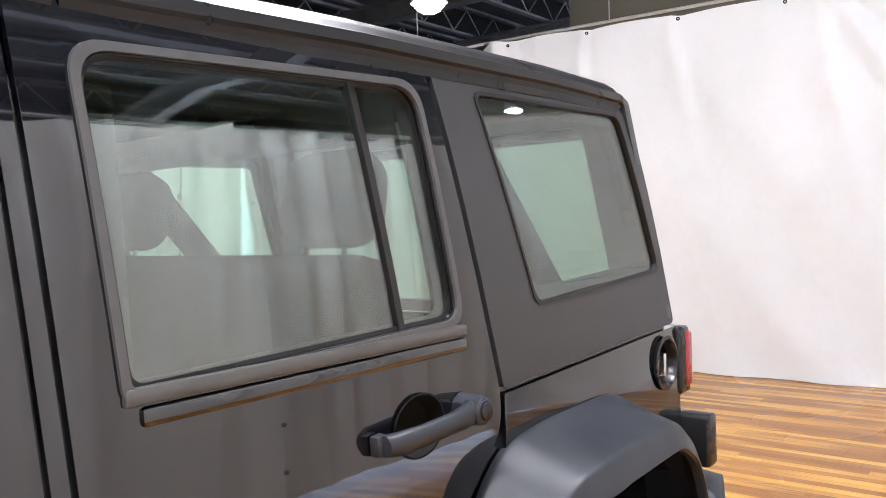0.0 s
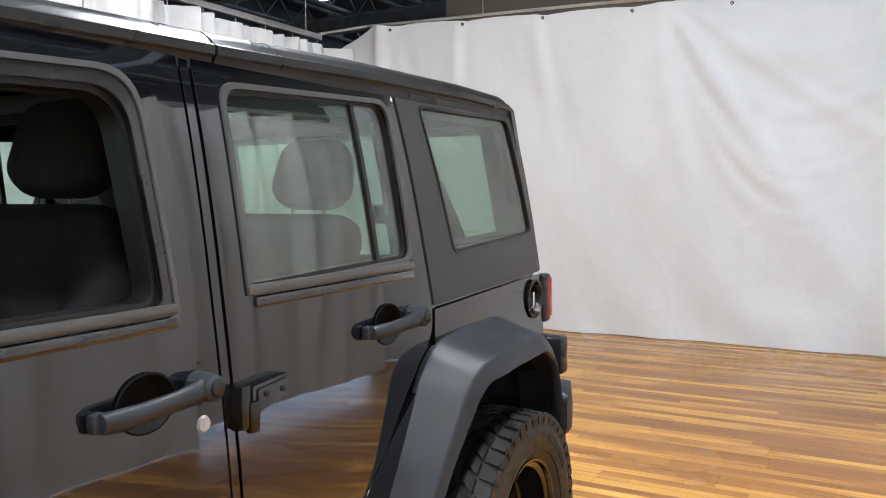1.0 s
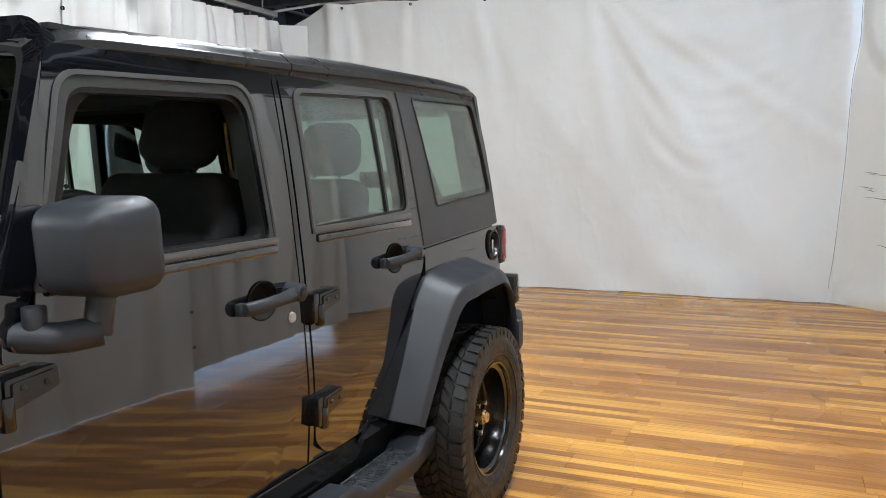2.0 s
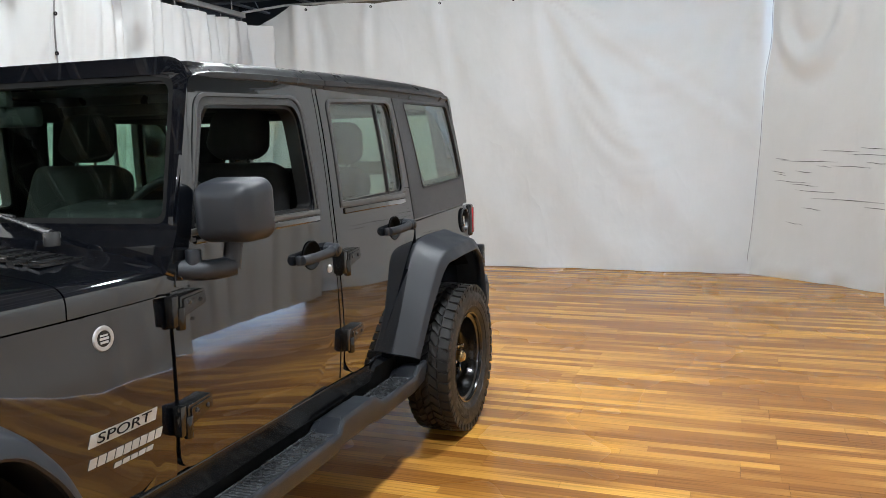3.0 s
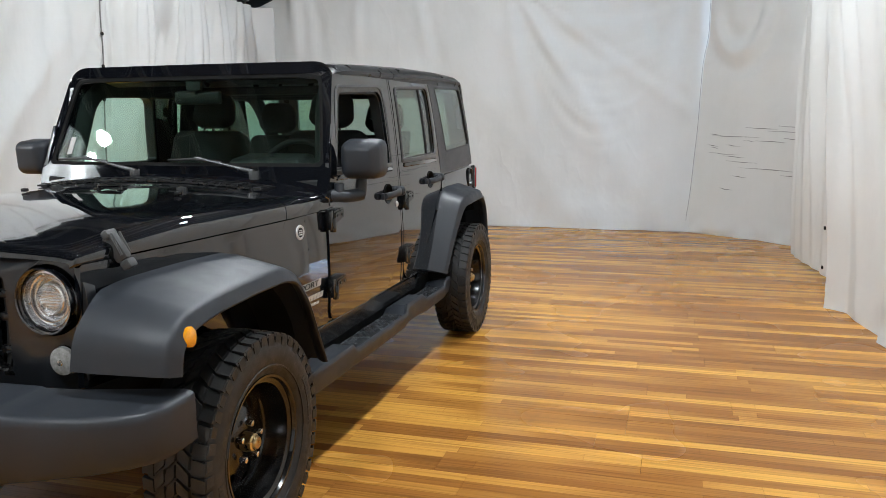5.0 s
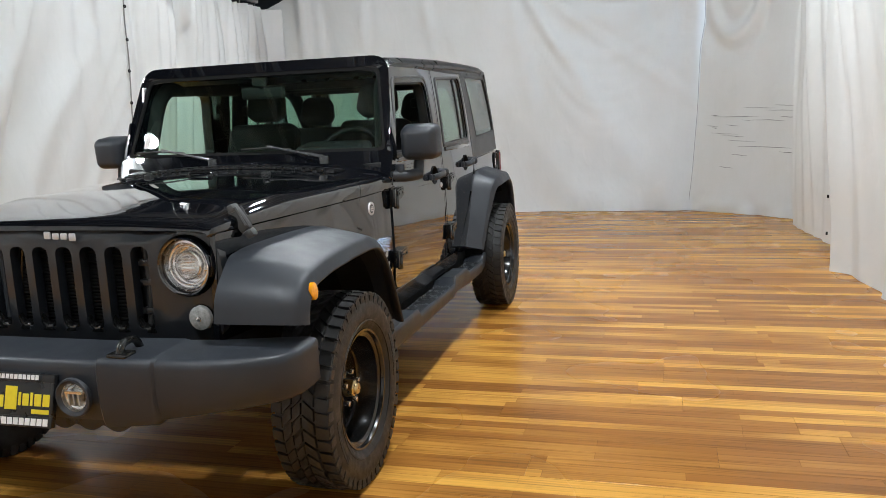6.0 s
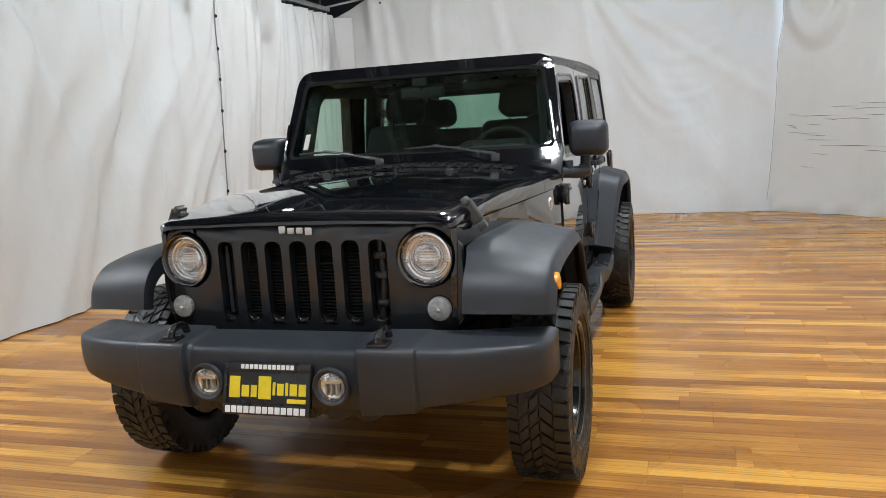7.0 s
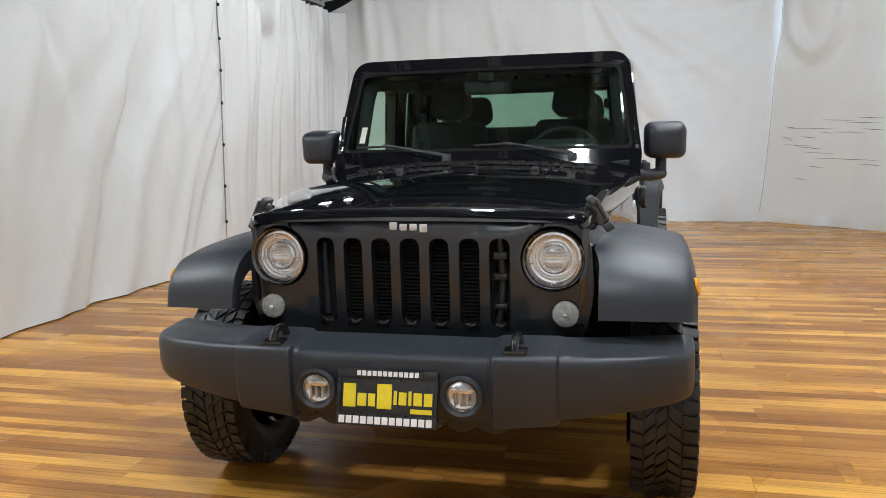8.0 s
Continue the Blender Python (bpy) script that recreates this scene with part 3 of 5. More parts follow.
eyelets(near, [(3.28, 4.24, z, "x") for z in (0.32, 0.62, 1.35, 2.05)], 0.014)
curtain("white curtain panel along the side", [(3.5, -2.2), (3.62, -0.4), (3.6, 1.3)], 0.004, 2.73, lambda s, z: fold(s, z, 2.0, 17.0, soft=0.10) + pleats(s, z, 9.0, 0.30, 0.14, 2.7, 2.6), 0.025, 40)
curtain("white curtain panel along the side", [(3.6, -6.2), (3.66, -4.0), (3.58, -2.1)], 0.004, 2.73, lambda s, z: fold(s, z, 2.0, 19.0, soft=0.10) + pleats(s, z, 12.0, 0.26, 0.10, 2.7), 0.03, 40)
curtain("white curtain closing the front of the studio", [(-3.6, -4.5), (0.0, -4.6), (3.7, -4.5)], 0.006, 3.2, loose(23.0, 1.4, 0.08), 0.08, 40)


# left side: a slack sheet pulled to its far edge, then a gathered one under the rail
def slack(s, z):
    w = fold(s, z, 0.9, 31.0, soft=0.05)
    u = s - 0.55 * z + 0.25 * noise.noise((s * 0.5, z * 0.6, 2.0))
    v = z + 0.3 * s
    w += 0.20 * (0.22 - abs(noise.noise((u * 1.3, v * 0.22, 5.5))))
    w += 0.10 * (0.2 - abs(noise.noise((u * 2.9, v * 0.35, 12.5))))
    w += drags(s, z, [(6.6, 0.30, 2.6), (7.5, -0.20, 2.2), (7.9, 0.42, 3.4), (8.7, -0.34, 3.2), (9.1, 0.10, 2.8), (9.65, -0.22, 2.4), (10.0, -0.45, 3.4), (10.35, -0.12, 2.6), (10.55, -0.05, 1.6)], 3.2)
    return w


left, _ = curtain("slack white curtain with diagonal drag folds", [(-3.62, 4.80), (-3.52, 2.5), (-3.46, 0.0), (-3.5, -6.2)][::-1], 0.01, 3.2, lambda s, z: -slack(s, z), 0.05, along=lambda s, z: 0.17 * (z / 3.2) * smooth(9.6, 11.0, s))
gathered, _ = curtain("gathered white curtain hung from a rail by hooks", [(-3.66, 4.74), (-3.62, 6.0), (-3.56, 8.40)], 0.01, lambda s: 3.03 - 0.02 * abs(math.sin(s * math.pi / 0.5)), lambda s, z: -fold(s, z, 2.2, 37.0, top=3.0, soft=0.045) - smooth(0.0, 0.35, s) * (pleats(s, z, 5.0, 0.40, 0.19, 3.0, 2.8, 0.6) + pleats(s, z, 15.0, 0.19, 0.08, 3.0, 1.7, 0.7)), 0.02)
part("seam_tape", tube([(-3.575 + 0.012 * noise.noise((0, 0, z * 2.1)), 4.785 + 0.17 * z / 3.2 + 0.025 * noise.noise((3, 0, z * 1.3)), z) for z in [0.02 + 0.1 * i for i in range(32)]], 0.007, 6), STEEL, left, "dark edge tape")
part("seam_tape", tube([(-3.545 + 0.012 * noise.noise((5, 0, z * 2.1)), 8.16 + 0.02 * noise.noise((3, 4, z * 1.3)), z) for z in [0.02 + 0.1 * i for i in range(30)]], 0.009, 6), DARK, gathered, "dark edge tape")
for z in (1.15, 1.75, 2.4):
    part("snap", box(-3.54, -3.515, 8.13, 8.19, z - 0.035, z + 0.035, 0.006), DARK, gathered, "dark snap on the edge")
eyelets(left, [(-3.56, 4.77 + 0.17 * z / 3.2, z, "x") for z in (0.42, 0.8, 1.24, 1.68, 2.02, 2.35, 2.7, 3.0)], 0.018)

rail = empty("curtain_rail", -3.6, 6.0, 3.12)
tagged(rail, "galvanised curtain rail on ceiling rods", "rail", "curtain rails")
part("bar", box(-3.63, -3.57, -6.1, 7.95, 3.10, 3.16, 0.006), RAIL, rail)
for y in (0.5, 3.0, 5.2, 7.7):
    part("rod", tube([(-3.6, y, 3.16), (-3.6, y, 5.2)], 0.008, 6), STEEL, rail)
for i in range(8):
    part("hook", tube(bent([(-3.6, 4.95 + 0.42 * i, 3.10), (-3.6, 4.95 + 0.42 * i, 3.06), (-3.62, 4.95 + 0.42 * i, 3.0)], 0.02), 0.007, 6), STEEL, rail)
rail2 = empty("curtain_rail", -1.0, 8.5, 3.3)
tagged(rail2, "thin curtain rail across the back", "rail", "curtain rails")
part("bar", tube([(-3.62, 7.95, 3.17), (-3.3, 8.44, 3.31), (-0.6, 8.44, 3.25), (2.36, 8.42, 3.13)], 0.016, 8), RAIL, rail2)
for x in (-1.85, 0.9):
    part("rod", tube([(x, 8.44, 3.28), (x, 8.44, 5.2)], 0.006, 6), RAIL, rail2)
for line in ([(2.3, 8.46, 3.2), (3.98, 7.02, 3.22)], [(3.33, 6.45, 2.75), (3.45, 5.5, 2.75), (3.5, 4.2, 2.72), (3.58, 1.2, 2.70), (3.62, -6.2, 2.79)], [(3.7, -4.56, 3.22), (-3.6, -4.56, 3.22)]):
    r3 = empty("curtain_rail", *line[0])
    tagged(r3, "thin curtain rail at the studio edge", "rail", "curtain rails")
    part("bar", tube(line, 0.018, 8), RAIL, r3)

# daylight reaches the floor beyond the side curtains
tagged(part("window_1", box(8.97, 8.99, 1.0, 15.6, 0.1, 1.5), DAYLIGHT), "bright daylight opening in the far hall wall", "window", kind="structure")


# ---- the car ----
SIDE = [(0.45, 0.722), (0.60, 0.738), (0.72, 0.7435), (0.85, 0.743), (1.00, 0.739), (1.12, 0.734), (1.20, 0.7295), (1.30, 0.724), (1.40, 0.7165), (1.50, 0.707), (1.60, 0.6945), (1.69, 0.680), (1.76, 0.668)]
ZCUTS = (0.55, 0.65, 0.75, 0.88, 1.0, 1.06, 1.12, 1.16, 1.20, 1.25, 1.3, 1.36, 1.42, 1.48, 1.53, 1.58, 1.63)


def side_x(z):
    return table_value(SIDE, z)


def on_side(out=0.0):
    return lambda u, v, w: (side_x(v) + out + w, u, v)


def nose_x(y):
    return table_value([(-0.42, 0.578), (-0.2, 0.612), (0.3, 0.672), (0.72, 0.716), (0.93, 0.732)], y)


car = empty("car", 0.0, 1.45, 0.0)
tagged(car, "black four-door off-road car with grey plastic flares on laminate floor", "car")

FDOOR = rounded([(0.930, 0.548), (0.930, 1.150), (1.000, 1.23), (1.122, 1.64), (1.828, 1.668), (1.885, 0.80), (1.70, 0.537)], [0.07, 0.03, 0.05, 0.03, 0.02, 0.12, 0.08])
PULLS = {"f": (1.697, 1.052), "r": (2.452, 1.075)}
FWIN = rounded([(1.055, 1.208), (1.160, 1.560), (1.702, 1.580), (1.750, 1.208)], [0.02, 0.045, 0.07, 0.03], 6)
RDOOR = rounded([(1.922, 0.60), (1.920, 0.80), (1.863, 1.668), (2.556, 1.678), (2.685, 1.085), (2.680, 1.02), (2.500, 0.85), (2.262, 0.535), (1.99, 0.535)], [0.02, 0.1, 0.02, 0.02, 0.02, 0.05, 0.15, 0.06, 0.07])
RWIN = rounded([(1.968, 1.218), (1.938, 1.603), (2.515, 1.626), (2.572, 1.236)], [0.02, 0.045, 0.05, 0.04], 6)
QUARTER = rounded([(2.570, 1.682), (2.698, 1.090), (3.50, 1.118), (3.352, 1.70)], [0.01, 0.01, 0.02, 0.03])
QWIN = rounded([(2.694, 1.640), (2.832, 1.233), (3.424, 1.262), (3.296, 1.650)], [0.028, 0.03, 0.03, 0.03], 6)
REAR_SIDE = rounded([(2.697, 1.080), (2.690, 0.95), (2.45, 0.78), (2.17, 0.50), (3.51, 0.50), (3.51, 1.110)], [0.005, 0.04, 0.1, 0.02, 0.03, 0.01])
NOSE_SIDE = rounded([(-0.40, 0.66), (-0.40, 1.028), (0.60, 1.038), (0.9265, 1.046), (0.9265, 0.50), (0.45, 0.50), (0.38, 0.66)], [0.01, 0.01, 0.01, 0.01, 0.02, 0.02, 0.05])


def inset(loop, d):
    """Shrinks (or with minus grows) a loop about its middle by about d."""
    cx = sum(p[0] for p in loop) / len(loop)
    cy = sum(p[1] for p in loop) / len(loop)
    sx = (max(p[0] for p in loop) - min(p[0] for p in loop)) / 2
    sy = (max(p[1] for p in loop) - min(p[1] for p in loop)) / 2
    return [(cx + (x - cx) * (1 - d / sx), cy + (y - cy) * (1 - d / sy)) for x, y in loop]


def ring(loop, a, b, out, thick, place=None):
    """A raised frame that follows a loop between two insets."""
    return plate(inset(loop, a), [inset(loop, b)], thick, place or on_side(out), ZCUTS, (), min(thick * 0.45, 0.005), 2)


def strip(y0, y1, z0, z1, x0, x1, r=0.004):
    """A short moulding along the side, leaning with it."""
    bm = box(0, x1 - x0, y0, y1, z0, z1, r)
    for v in bm.verts:
        v.co.x += x0 + side_x(v.co.z)
    return bm


def handle(parent, y, z, sx):
    """Pull handle: dark dished pocket, bar with a push button."""
    x = side_x(z)
    bowl = lathe([(0.061, 0.0), (0.064, 0.003), (0.060, 0.004), (0.056, -0.004), (0.046, -0.022), (0.025, -0.030), (0.001, -0.032)], 28, "x")
    for v in bowl.verts:
        v.co.z *= 0.82
    part("handle_pocket", mirrored(moved(bowl, pose(x, y, z)), sx), DARK, parent)
    tilt = pose(0, y, z, 3, 0, 0) @ pose(0, -y, -z)
    rings = []
    for yy, xx, ry, rz in [(-0.108, 0.012, .006, .012), (-0.106, .022, .015, .017), (-0.085, .034, .014, .019), (-0.04, .040, .012, .0175), (0.03, .041, .012, .0175), (0.075, .038, .014, .020), (0.095, .030, .016, .022)]:
        rings.append([(x + xx + ry * math.cos(a), y + yy, z + rz * math.sin(a)) for a in [2 * math.pi * k / 14 for k in range(14)]])
    bar = merge(loft(rings), moved(lathe([(0.0, 0.052), (0.018, 0.052), (0.024, 0.047), (0.026, 0.03), (0.028, 0.0)], 20, "x"), pose(x, y + 0.113, z)), box(x, x + 0.03, y + 0.085, y + 0.125, z - 0.019, z + 0.019, 0.008), box(x, x + 0.022, y - 0.118, y - 0.092, z - 0.017, z + 0.017, 0.007))
    part("pull_handle", mirrored(moved(bar, tilt), sx), PLASTIC, parent, "grey plastic pull handle with a push button")
    part("push_button", mirrored(moved(moved(cyl(0.015, 0.008, 18, "x", 0.002), pose(x + 0.053, y + 0.113, z)), tilt), sx), TRIM, parent)


def hinge(parent, y, z, sx):
    """Exposed door hinge: leaf with two bolts, knuckle, body block."""
    x = side_x(z)
    bms = [box(x - 0.002, x + 0.026, y - 0.028, y - 0.003, z - 0.044, z + 0.040, 0.004),
           moved(cyl(0.0135, 0.062, 16, "z", 0.003), pose(x + 0.020, y + 0.006, z - 0.024)),
           plate(rounded([(y + 0.0, z - 0.024), (y, z + 0.036), (y + 0.108, z + 0.044), (y + 0.112, z + 0.002)], 0.008, 3), [], 0.027, lambda u, v, w: (x + 0.027 + w, u, v), (), (), 0.004),
           plate(rounded([(y + 0.012, z - 0.010), (y + 0.012, z + 0.028), (y + 0.100, z + 0.036), (y + 0.103, z + 0.013)], 0.006, 3), [], 0.006, lambda u, v, w: (x + 0.031 + w, u, v), (), (), 0.002)]
    part("hinge", mirrored(merge(*bms), sx), STEEL_BLACK, parent, "black exposed hinge")
    for k in (0.034, 0.082):
        part("bolt", mirrored(moved(cyl(0.0065, 0.007, 10, "x", 0.002), pose(x + 0.031, y + k, z + 0.016)), sx), TRIM, parent)


def side_things(sx):
    # front door
    door = part("front_door", mirrored(plate(FDOOR, [FWIN, circle(*PULLS["f"], 0.060, 28, 0.050)], 0.022, on_side(), ZCUTS, (), 0.012, 4), sx), PAINT, car, "gloss black front door with the window lowered", 30)
    part("window_frame", mirrored(ring(FWIN, -0.034, -0.024, 0.006, 0.02), sx), BEAD_REFLECTION, door, "window frame bead, curtain reflection put into its grey")
    part("window_reveal", mirrored(ring(FWIN, -0.022, -0.001, 0.002, 0.02), sx), FRAME, door)
    part("inner_seal", mirrored(ring(FWIN, -0.001, 0.010, -0.012, 0.05), sx), SEAL, door)
    part("belt_moulding", mirrored(strip(1.035, 1.775, 1.192, 1.211, -0.006, 0.008), sx), SILL, door, "grey belt moulding")
    part("belt_shadow_strip", mirrored(strip(1.05, 1.775, 1.166, 1.190, -0.010, 0.007, 0.006), sx), PAINT, door)
    handle(door, *PULLS["f"], sx)
    if sx > 0:
        part("lock", moved(lathe([(0.0, 0.007), (0.006, 0.007), (0.0065, 0.005), (0.013, 0.0055), (0.016, 0.0)], 20, "x"), pose(side_x(0.988), 1.822, 0.985)), SILVER, door, "silver key lock")
    hinge(door, 0.932, 1.005, sx)
    hinge(door, 0.932, 0.705, sx)
    # rear door
    door = part("rear_door", mirrored(plate(RDOOR, [RWIN, circle(*PULLS["r"], 0.060, 28, 0.050)], 0.022, on_side(), ZCUTS, (), 0.012, 4), sx), PAINT, car, "gloss black rear door with tinted glass", 30)
    part("window_frame", mirrored(ring(RWIN, -0.015, -0.003, 0.006, 0.02), sx), BEAD_REFLECTION, door, "window frame bead, curtain reflection put into its grey")
    part("inner_seal", mirrored(ring(RWIN, -0.002, 0.006, -0.008, 0.03), sx), SEAL, door)
    g = part("window_glass", mirrored(plate(inset(RWIN, 0.001), [], 0.003, on_side(-0.010), ZCUTS, (), 0), sx), PRIVACY, door, "tinted green-grey window glass", 60)
    g.visible_shadow = False
    part("division_bar", mirrored(plate([(2.366, 1.63), (2.429, 1.22), (2.444, 1.22), (2.381, 1.63)], [], 0.016, on_side(-0.004), ZCUTS, (), 0.004), sx), SEAL, door)
    part("belt_moulding", mirrored(strip(1.955, 2.590, 1.202, 1.223, -0.006, 0.008), sx), SILL, door, "grey belt moulding")
    part("belt_shadow_strip", mirrored(strip(1.975, 2.590, 1.176, 1.200, -0.010, 0.007, 0.006), sx), PAINT, door)
    handle(door, *PULLS["r"], sx)
    hinge(door, 1.925, 0.998, sx)
    hinge(door, 1.925, 0.695, sx)
    # hardtop quarter and body behind the doors
    q = part("hardtop_side", mirrored(plate(QUARTER, [QWIN], 0.03, on_side(), ZCUTS, (), 0.007, 3), sx), TOP, car, "textured black hardtop side", 30)
    part("window_recess", mirrored(ring(QWIN, -0.005, 0.003, 0.003, 0.02), sx), SEAL, q)
    part("glass_border", mirrored(ring(QWIN, 0.003, 0.030, -0.012, 0.002), sx), SEAL, q, "black printed glass border")
    g = part("window_glass", mirrored(plate(inset(QWIN, 0.003), [], 0.003, on_side(-0.006), ZCUTS, (), 0), sx), PRIVACY, q, "tinted green-grey window glass", 60)
    g.visible_shadow = False
    part("rear_body_side", mirrored(plate(REAR_SIDE, [circle(3.42, 1.025, 0.066, 24)] if sx > 0 else [], 0.03, on_side(0.001), ZCUTS, (), 0.006, 3), sx), PAINT, car, "", 30)
    if sx > 0:
        f = part("fuel_filler", moved(lathe([(0.066, 0.002), (0.070, 0.010), (0.062, 0.012), (0.056, 0.003), (0.052, -0.05), (0.0, -0.05)], 28, "x"), pose(side_x(1.02), 3.42, 1.025)), TRIM, car, "black round fuel filler recess")
        part("filler_cap", moved(merge(cyl(0.033, 0.03, 20, "x", 0.004), box(-0.01, 0.03, -0.008, 0.008, -0.03, 0.03, 0.004)), pose(side_x(1.02) - 0.025, 3.42, 1.02)), CHROME, f)
    # nose side, cowl side
    part("fender_side", mirrored(plate(NOSE_SIDE, [], 0.02, lambda u, v, w: (nose_x(u) + (side_x(v) - 0.739) * smooth(0.2, 0.93, u) + (v - 1.03) * 0.05 * smooth(0.93, -0.2, u) + w, u, v), ZCUTS, tuple(-0.35 + 0.08 * i for i in range(16)), 0.005, 2), sx), PAINT, car, "", 30)
    # sill under the doors
    part("rocker", mirrored(plate([(0.60, 0.44), (0.60, 0.545), (0.93, 0.545), (2.2, 0.53), (2.2, 0.44)], [], 0.04, on_side(-0.006), (), (), 0.01, 3), sx), STEEL_BLACK, car)
    # body shell behind the doors, seen in the gaps
    shell = plate(rounded([(0.62, 0.45), (0.90, 0.60), (0.90, 1.06), (1.0, 1.16), (1.155, 1.64), (3.33, 1.68), (3.47, 1.1), (3.47, 0.95), (2.6, 0.93), (2.22, 0.45)], 0.02), [inset(FWIN, -0.016), inset(RWIN, -0.016), inset(QWIN, -0.016)] + [circle(*p, 0.066, 24, 0.056) for p in PULLS.values()], 0.05, on_side(-0.014), ZCUTS, (), 0)
    part("body_shell", mirrored(shell, sx), PAINT, car, "", 30)
    part("sill_corner", mirrored(plate(rounded([(1.62, 0.541), (1.62, 0.90), (1.889, 0.95), (1.889, 0.541)], 0.004, 3), [], 0.012, on_side(-0.004), ZCUTS, (), 0.002, 2), sx), PAINT, car, "", 30)
    part("pillar_strip", mirrored(plate([(1.8355, 1.668), (1.8555, 1.668), (1.9125, 0.80), (1.9145, 0.545), (1.8945, 0.545), (1.8925, 0.80)], [], 0.014, on_side(-0.001), ZCUTS, (), 0.0065, 3), sx), PAINT, car, "gloss black rounded pillar strip between the doors", 60)
    part("underbody_skirt", mirrored(box(0.62, 0.70, 0.48, 2.55, 0.34, 0.52), sx), DARK, car)
    # flares
    part("front_flare", mirrored(flare_sweep(FRONT_ARCH, FLARE_SECTION, lambda y: nose_x(y) + 0.04 * smooth(-0.30, -0.44, y), FRONT_LIFT, FRONT_LIP), sx), PLASTIC, car, "grey moulded plastic front wheel flare", 32)
    part("rear_flare", mirrored(flare_sweep(REAR_ARCH, REAR_SECTION, None, REAR_LIFT, REAR_LIP, REAR_SPREAD), sx), PLASTIC, car, "grey moulded plastic rear wheel flare", 32)
    mk = lathe([(0.030, -0.006), (0.0295, 0.004), (0.024, 0.009), (0.012, 0.0115), (0.0, 0.012)], 28, "x")
    for v in mk.verts:
        v.co.y *= 0.86
    part("side_marker", mirrored(moved(mk, pose(0.9075, -0.372, 0.836, 0, -6, 4)), sx), AMBER, car, "amber side marker lamp")
    # wheel wells
    for yc in (0.0, 2.946):
        well = lathe([(0.445, -0.22), (0.445, 0.10)], 40, "x")
        if yc == 0.0:
            for v in well.verts:
                v.co.y = max(v.co.y, -0.34)
        bmesh.ops.delete(well, geom=[f for f in well.faces if f.calc_center_median().z < -0.08 or (yc == 0.0 and f.calc_center_median().y < -0.24)], context="FACES")
        well = merge(well, box(-0.23, -0.21, -0.34, 0.47, -0.05, 0.47))
        part("wheel_well", mirrored(moved(well, pose(0.72, yc, 0.48)), sx), DARK, car)
    # mirror
    m = mirrored(mirror_head(), sx)
    m = part("door_mirror", m, PLASTIC, car, "grey plastic door mirror")
    part("mirror_glass", mirrored(moved(box(-0.066, 0.066, -0.003, 0.003, -0.066, 0.066, 0.003), pose(0.857, 1.140, 1.266, 4, 0, 6)), sx), MIRROR, m)
    arm = merge(tube(bent([(0.730, 0.985, 1.105), (0.80, 1.02, 1.10), (0.842, 1.075, 1.108)], 0.03), 0.029, 14), tube([(0.836, 1.07, 1.10), (0.838, 1.09, 1.2)], 0.026, 14), moved(cyl(0.022, 0.06, 14, "z", 0.004), pose(0.765, 1.00, 1.13)))
    part("mirror_arm", mirrored(arm, sx), PLASTIC, m)


def flare_sweep(arch, section, inner, lift, lip, spread=((0.0, 1.0), (1.0, 1.0))):
    """Sweeps a section of (x, share of the lift, offset) along an arch of (y, z), offsets pointing away from the wheel."""
    rings = []
    k = len(arch)
    for i, (y, z) in enumerate(arch):
        a, b = arch[max(i - 1, 0)], arch[min(i + 1, k - 1)]
        d = Vector((b[0] - a[0], b[1] - a[1])).normalized()
        n = Vector((-d.y, d.x))
        rg = []
        for x, share, off in section:
            off = off * (table_value(lip, y) if off < 0 else 1.0) + share * table_value(lift, y)
            py, pz = y + n.x * off, z + n.y * off
            xx = (inner(py) - 0.004) if x is None else 0.730 + (x - 0.730) * table_value(spread, y)
            rg.append((xx, py, pz))
        rings.append(rg)
    return loft(rings)


def arch_of(pts, r=0.08, n=4):
    return [tuple(p)[:2] for p in (Vector((q[0], q[1])) for q in [(v.x, v.y) for v in bent([(a, b, 0) for a, b in pts], r, n)])]


FRONT_ARCH = arch_of([(-0.468, 0.745), (-0.452, 0.83), (-0.375, 0.897), (-0.22, 0.920), (0.0, 0.930), (0.21, 0.932), (0.31, 0.895), (0.40, 0.79), (0.535, 0.51)], 0.05)
REAR_ARCH = arch_of([(2.425, 0.498), (2.537, 0.705), (2.650, 0.893), (2.712, 0.940), (2.83, 0.958), (3.12, 0.966), (3.22, 0.89), (3.27, 0.78), (3.315, 0.56)], 0.045)
FRONT_LIFT = [(-0.47, 0.04), (-0.3, 0.045), (0.3, 0.04), (0.55, 0.05)]
REAR_LIFT = [(2.40, 0.042), (2.54, 0.046), (2.65, 0.050), (2.74, 0.050), (2.9, 0.045), (3.4, 0.035)]
REAR_SPREAD = [(2.40, 0.58), (2.54, 0.72), (2.65, 0.86), (2.80, 1.0), (3.4, 1.0)]
REAR_LIP = [(2.40, 0.42), (2.54, 0.48), (2.65, 0.66), (2.8, 0.75), (3.12, 0.75), (3.3, 0.4)]
FRONT_LIP = [(-0.47, 0.9), (0.2, 0.9), (0.4, 0.6), (0.55, 0.4)]
FLARE_SECTION = [(None, 1, 0.0), (0.70, 0.95, 0.0), (0.80, 0.48, 0.0), (0.868, 0.08, 0.001), (0.880, 0, 0.000), (0.889, 0, -0.005), (0.895, 0, -0.014), (0.909, 0, -0.042), (0.911, 0, -0.052), (0.905, 0, -0.060), (0.890, 0, -0.060), (0.875, 0, -0.045), (0.86, 0, -0.02), (None, 0, -0.02)]
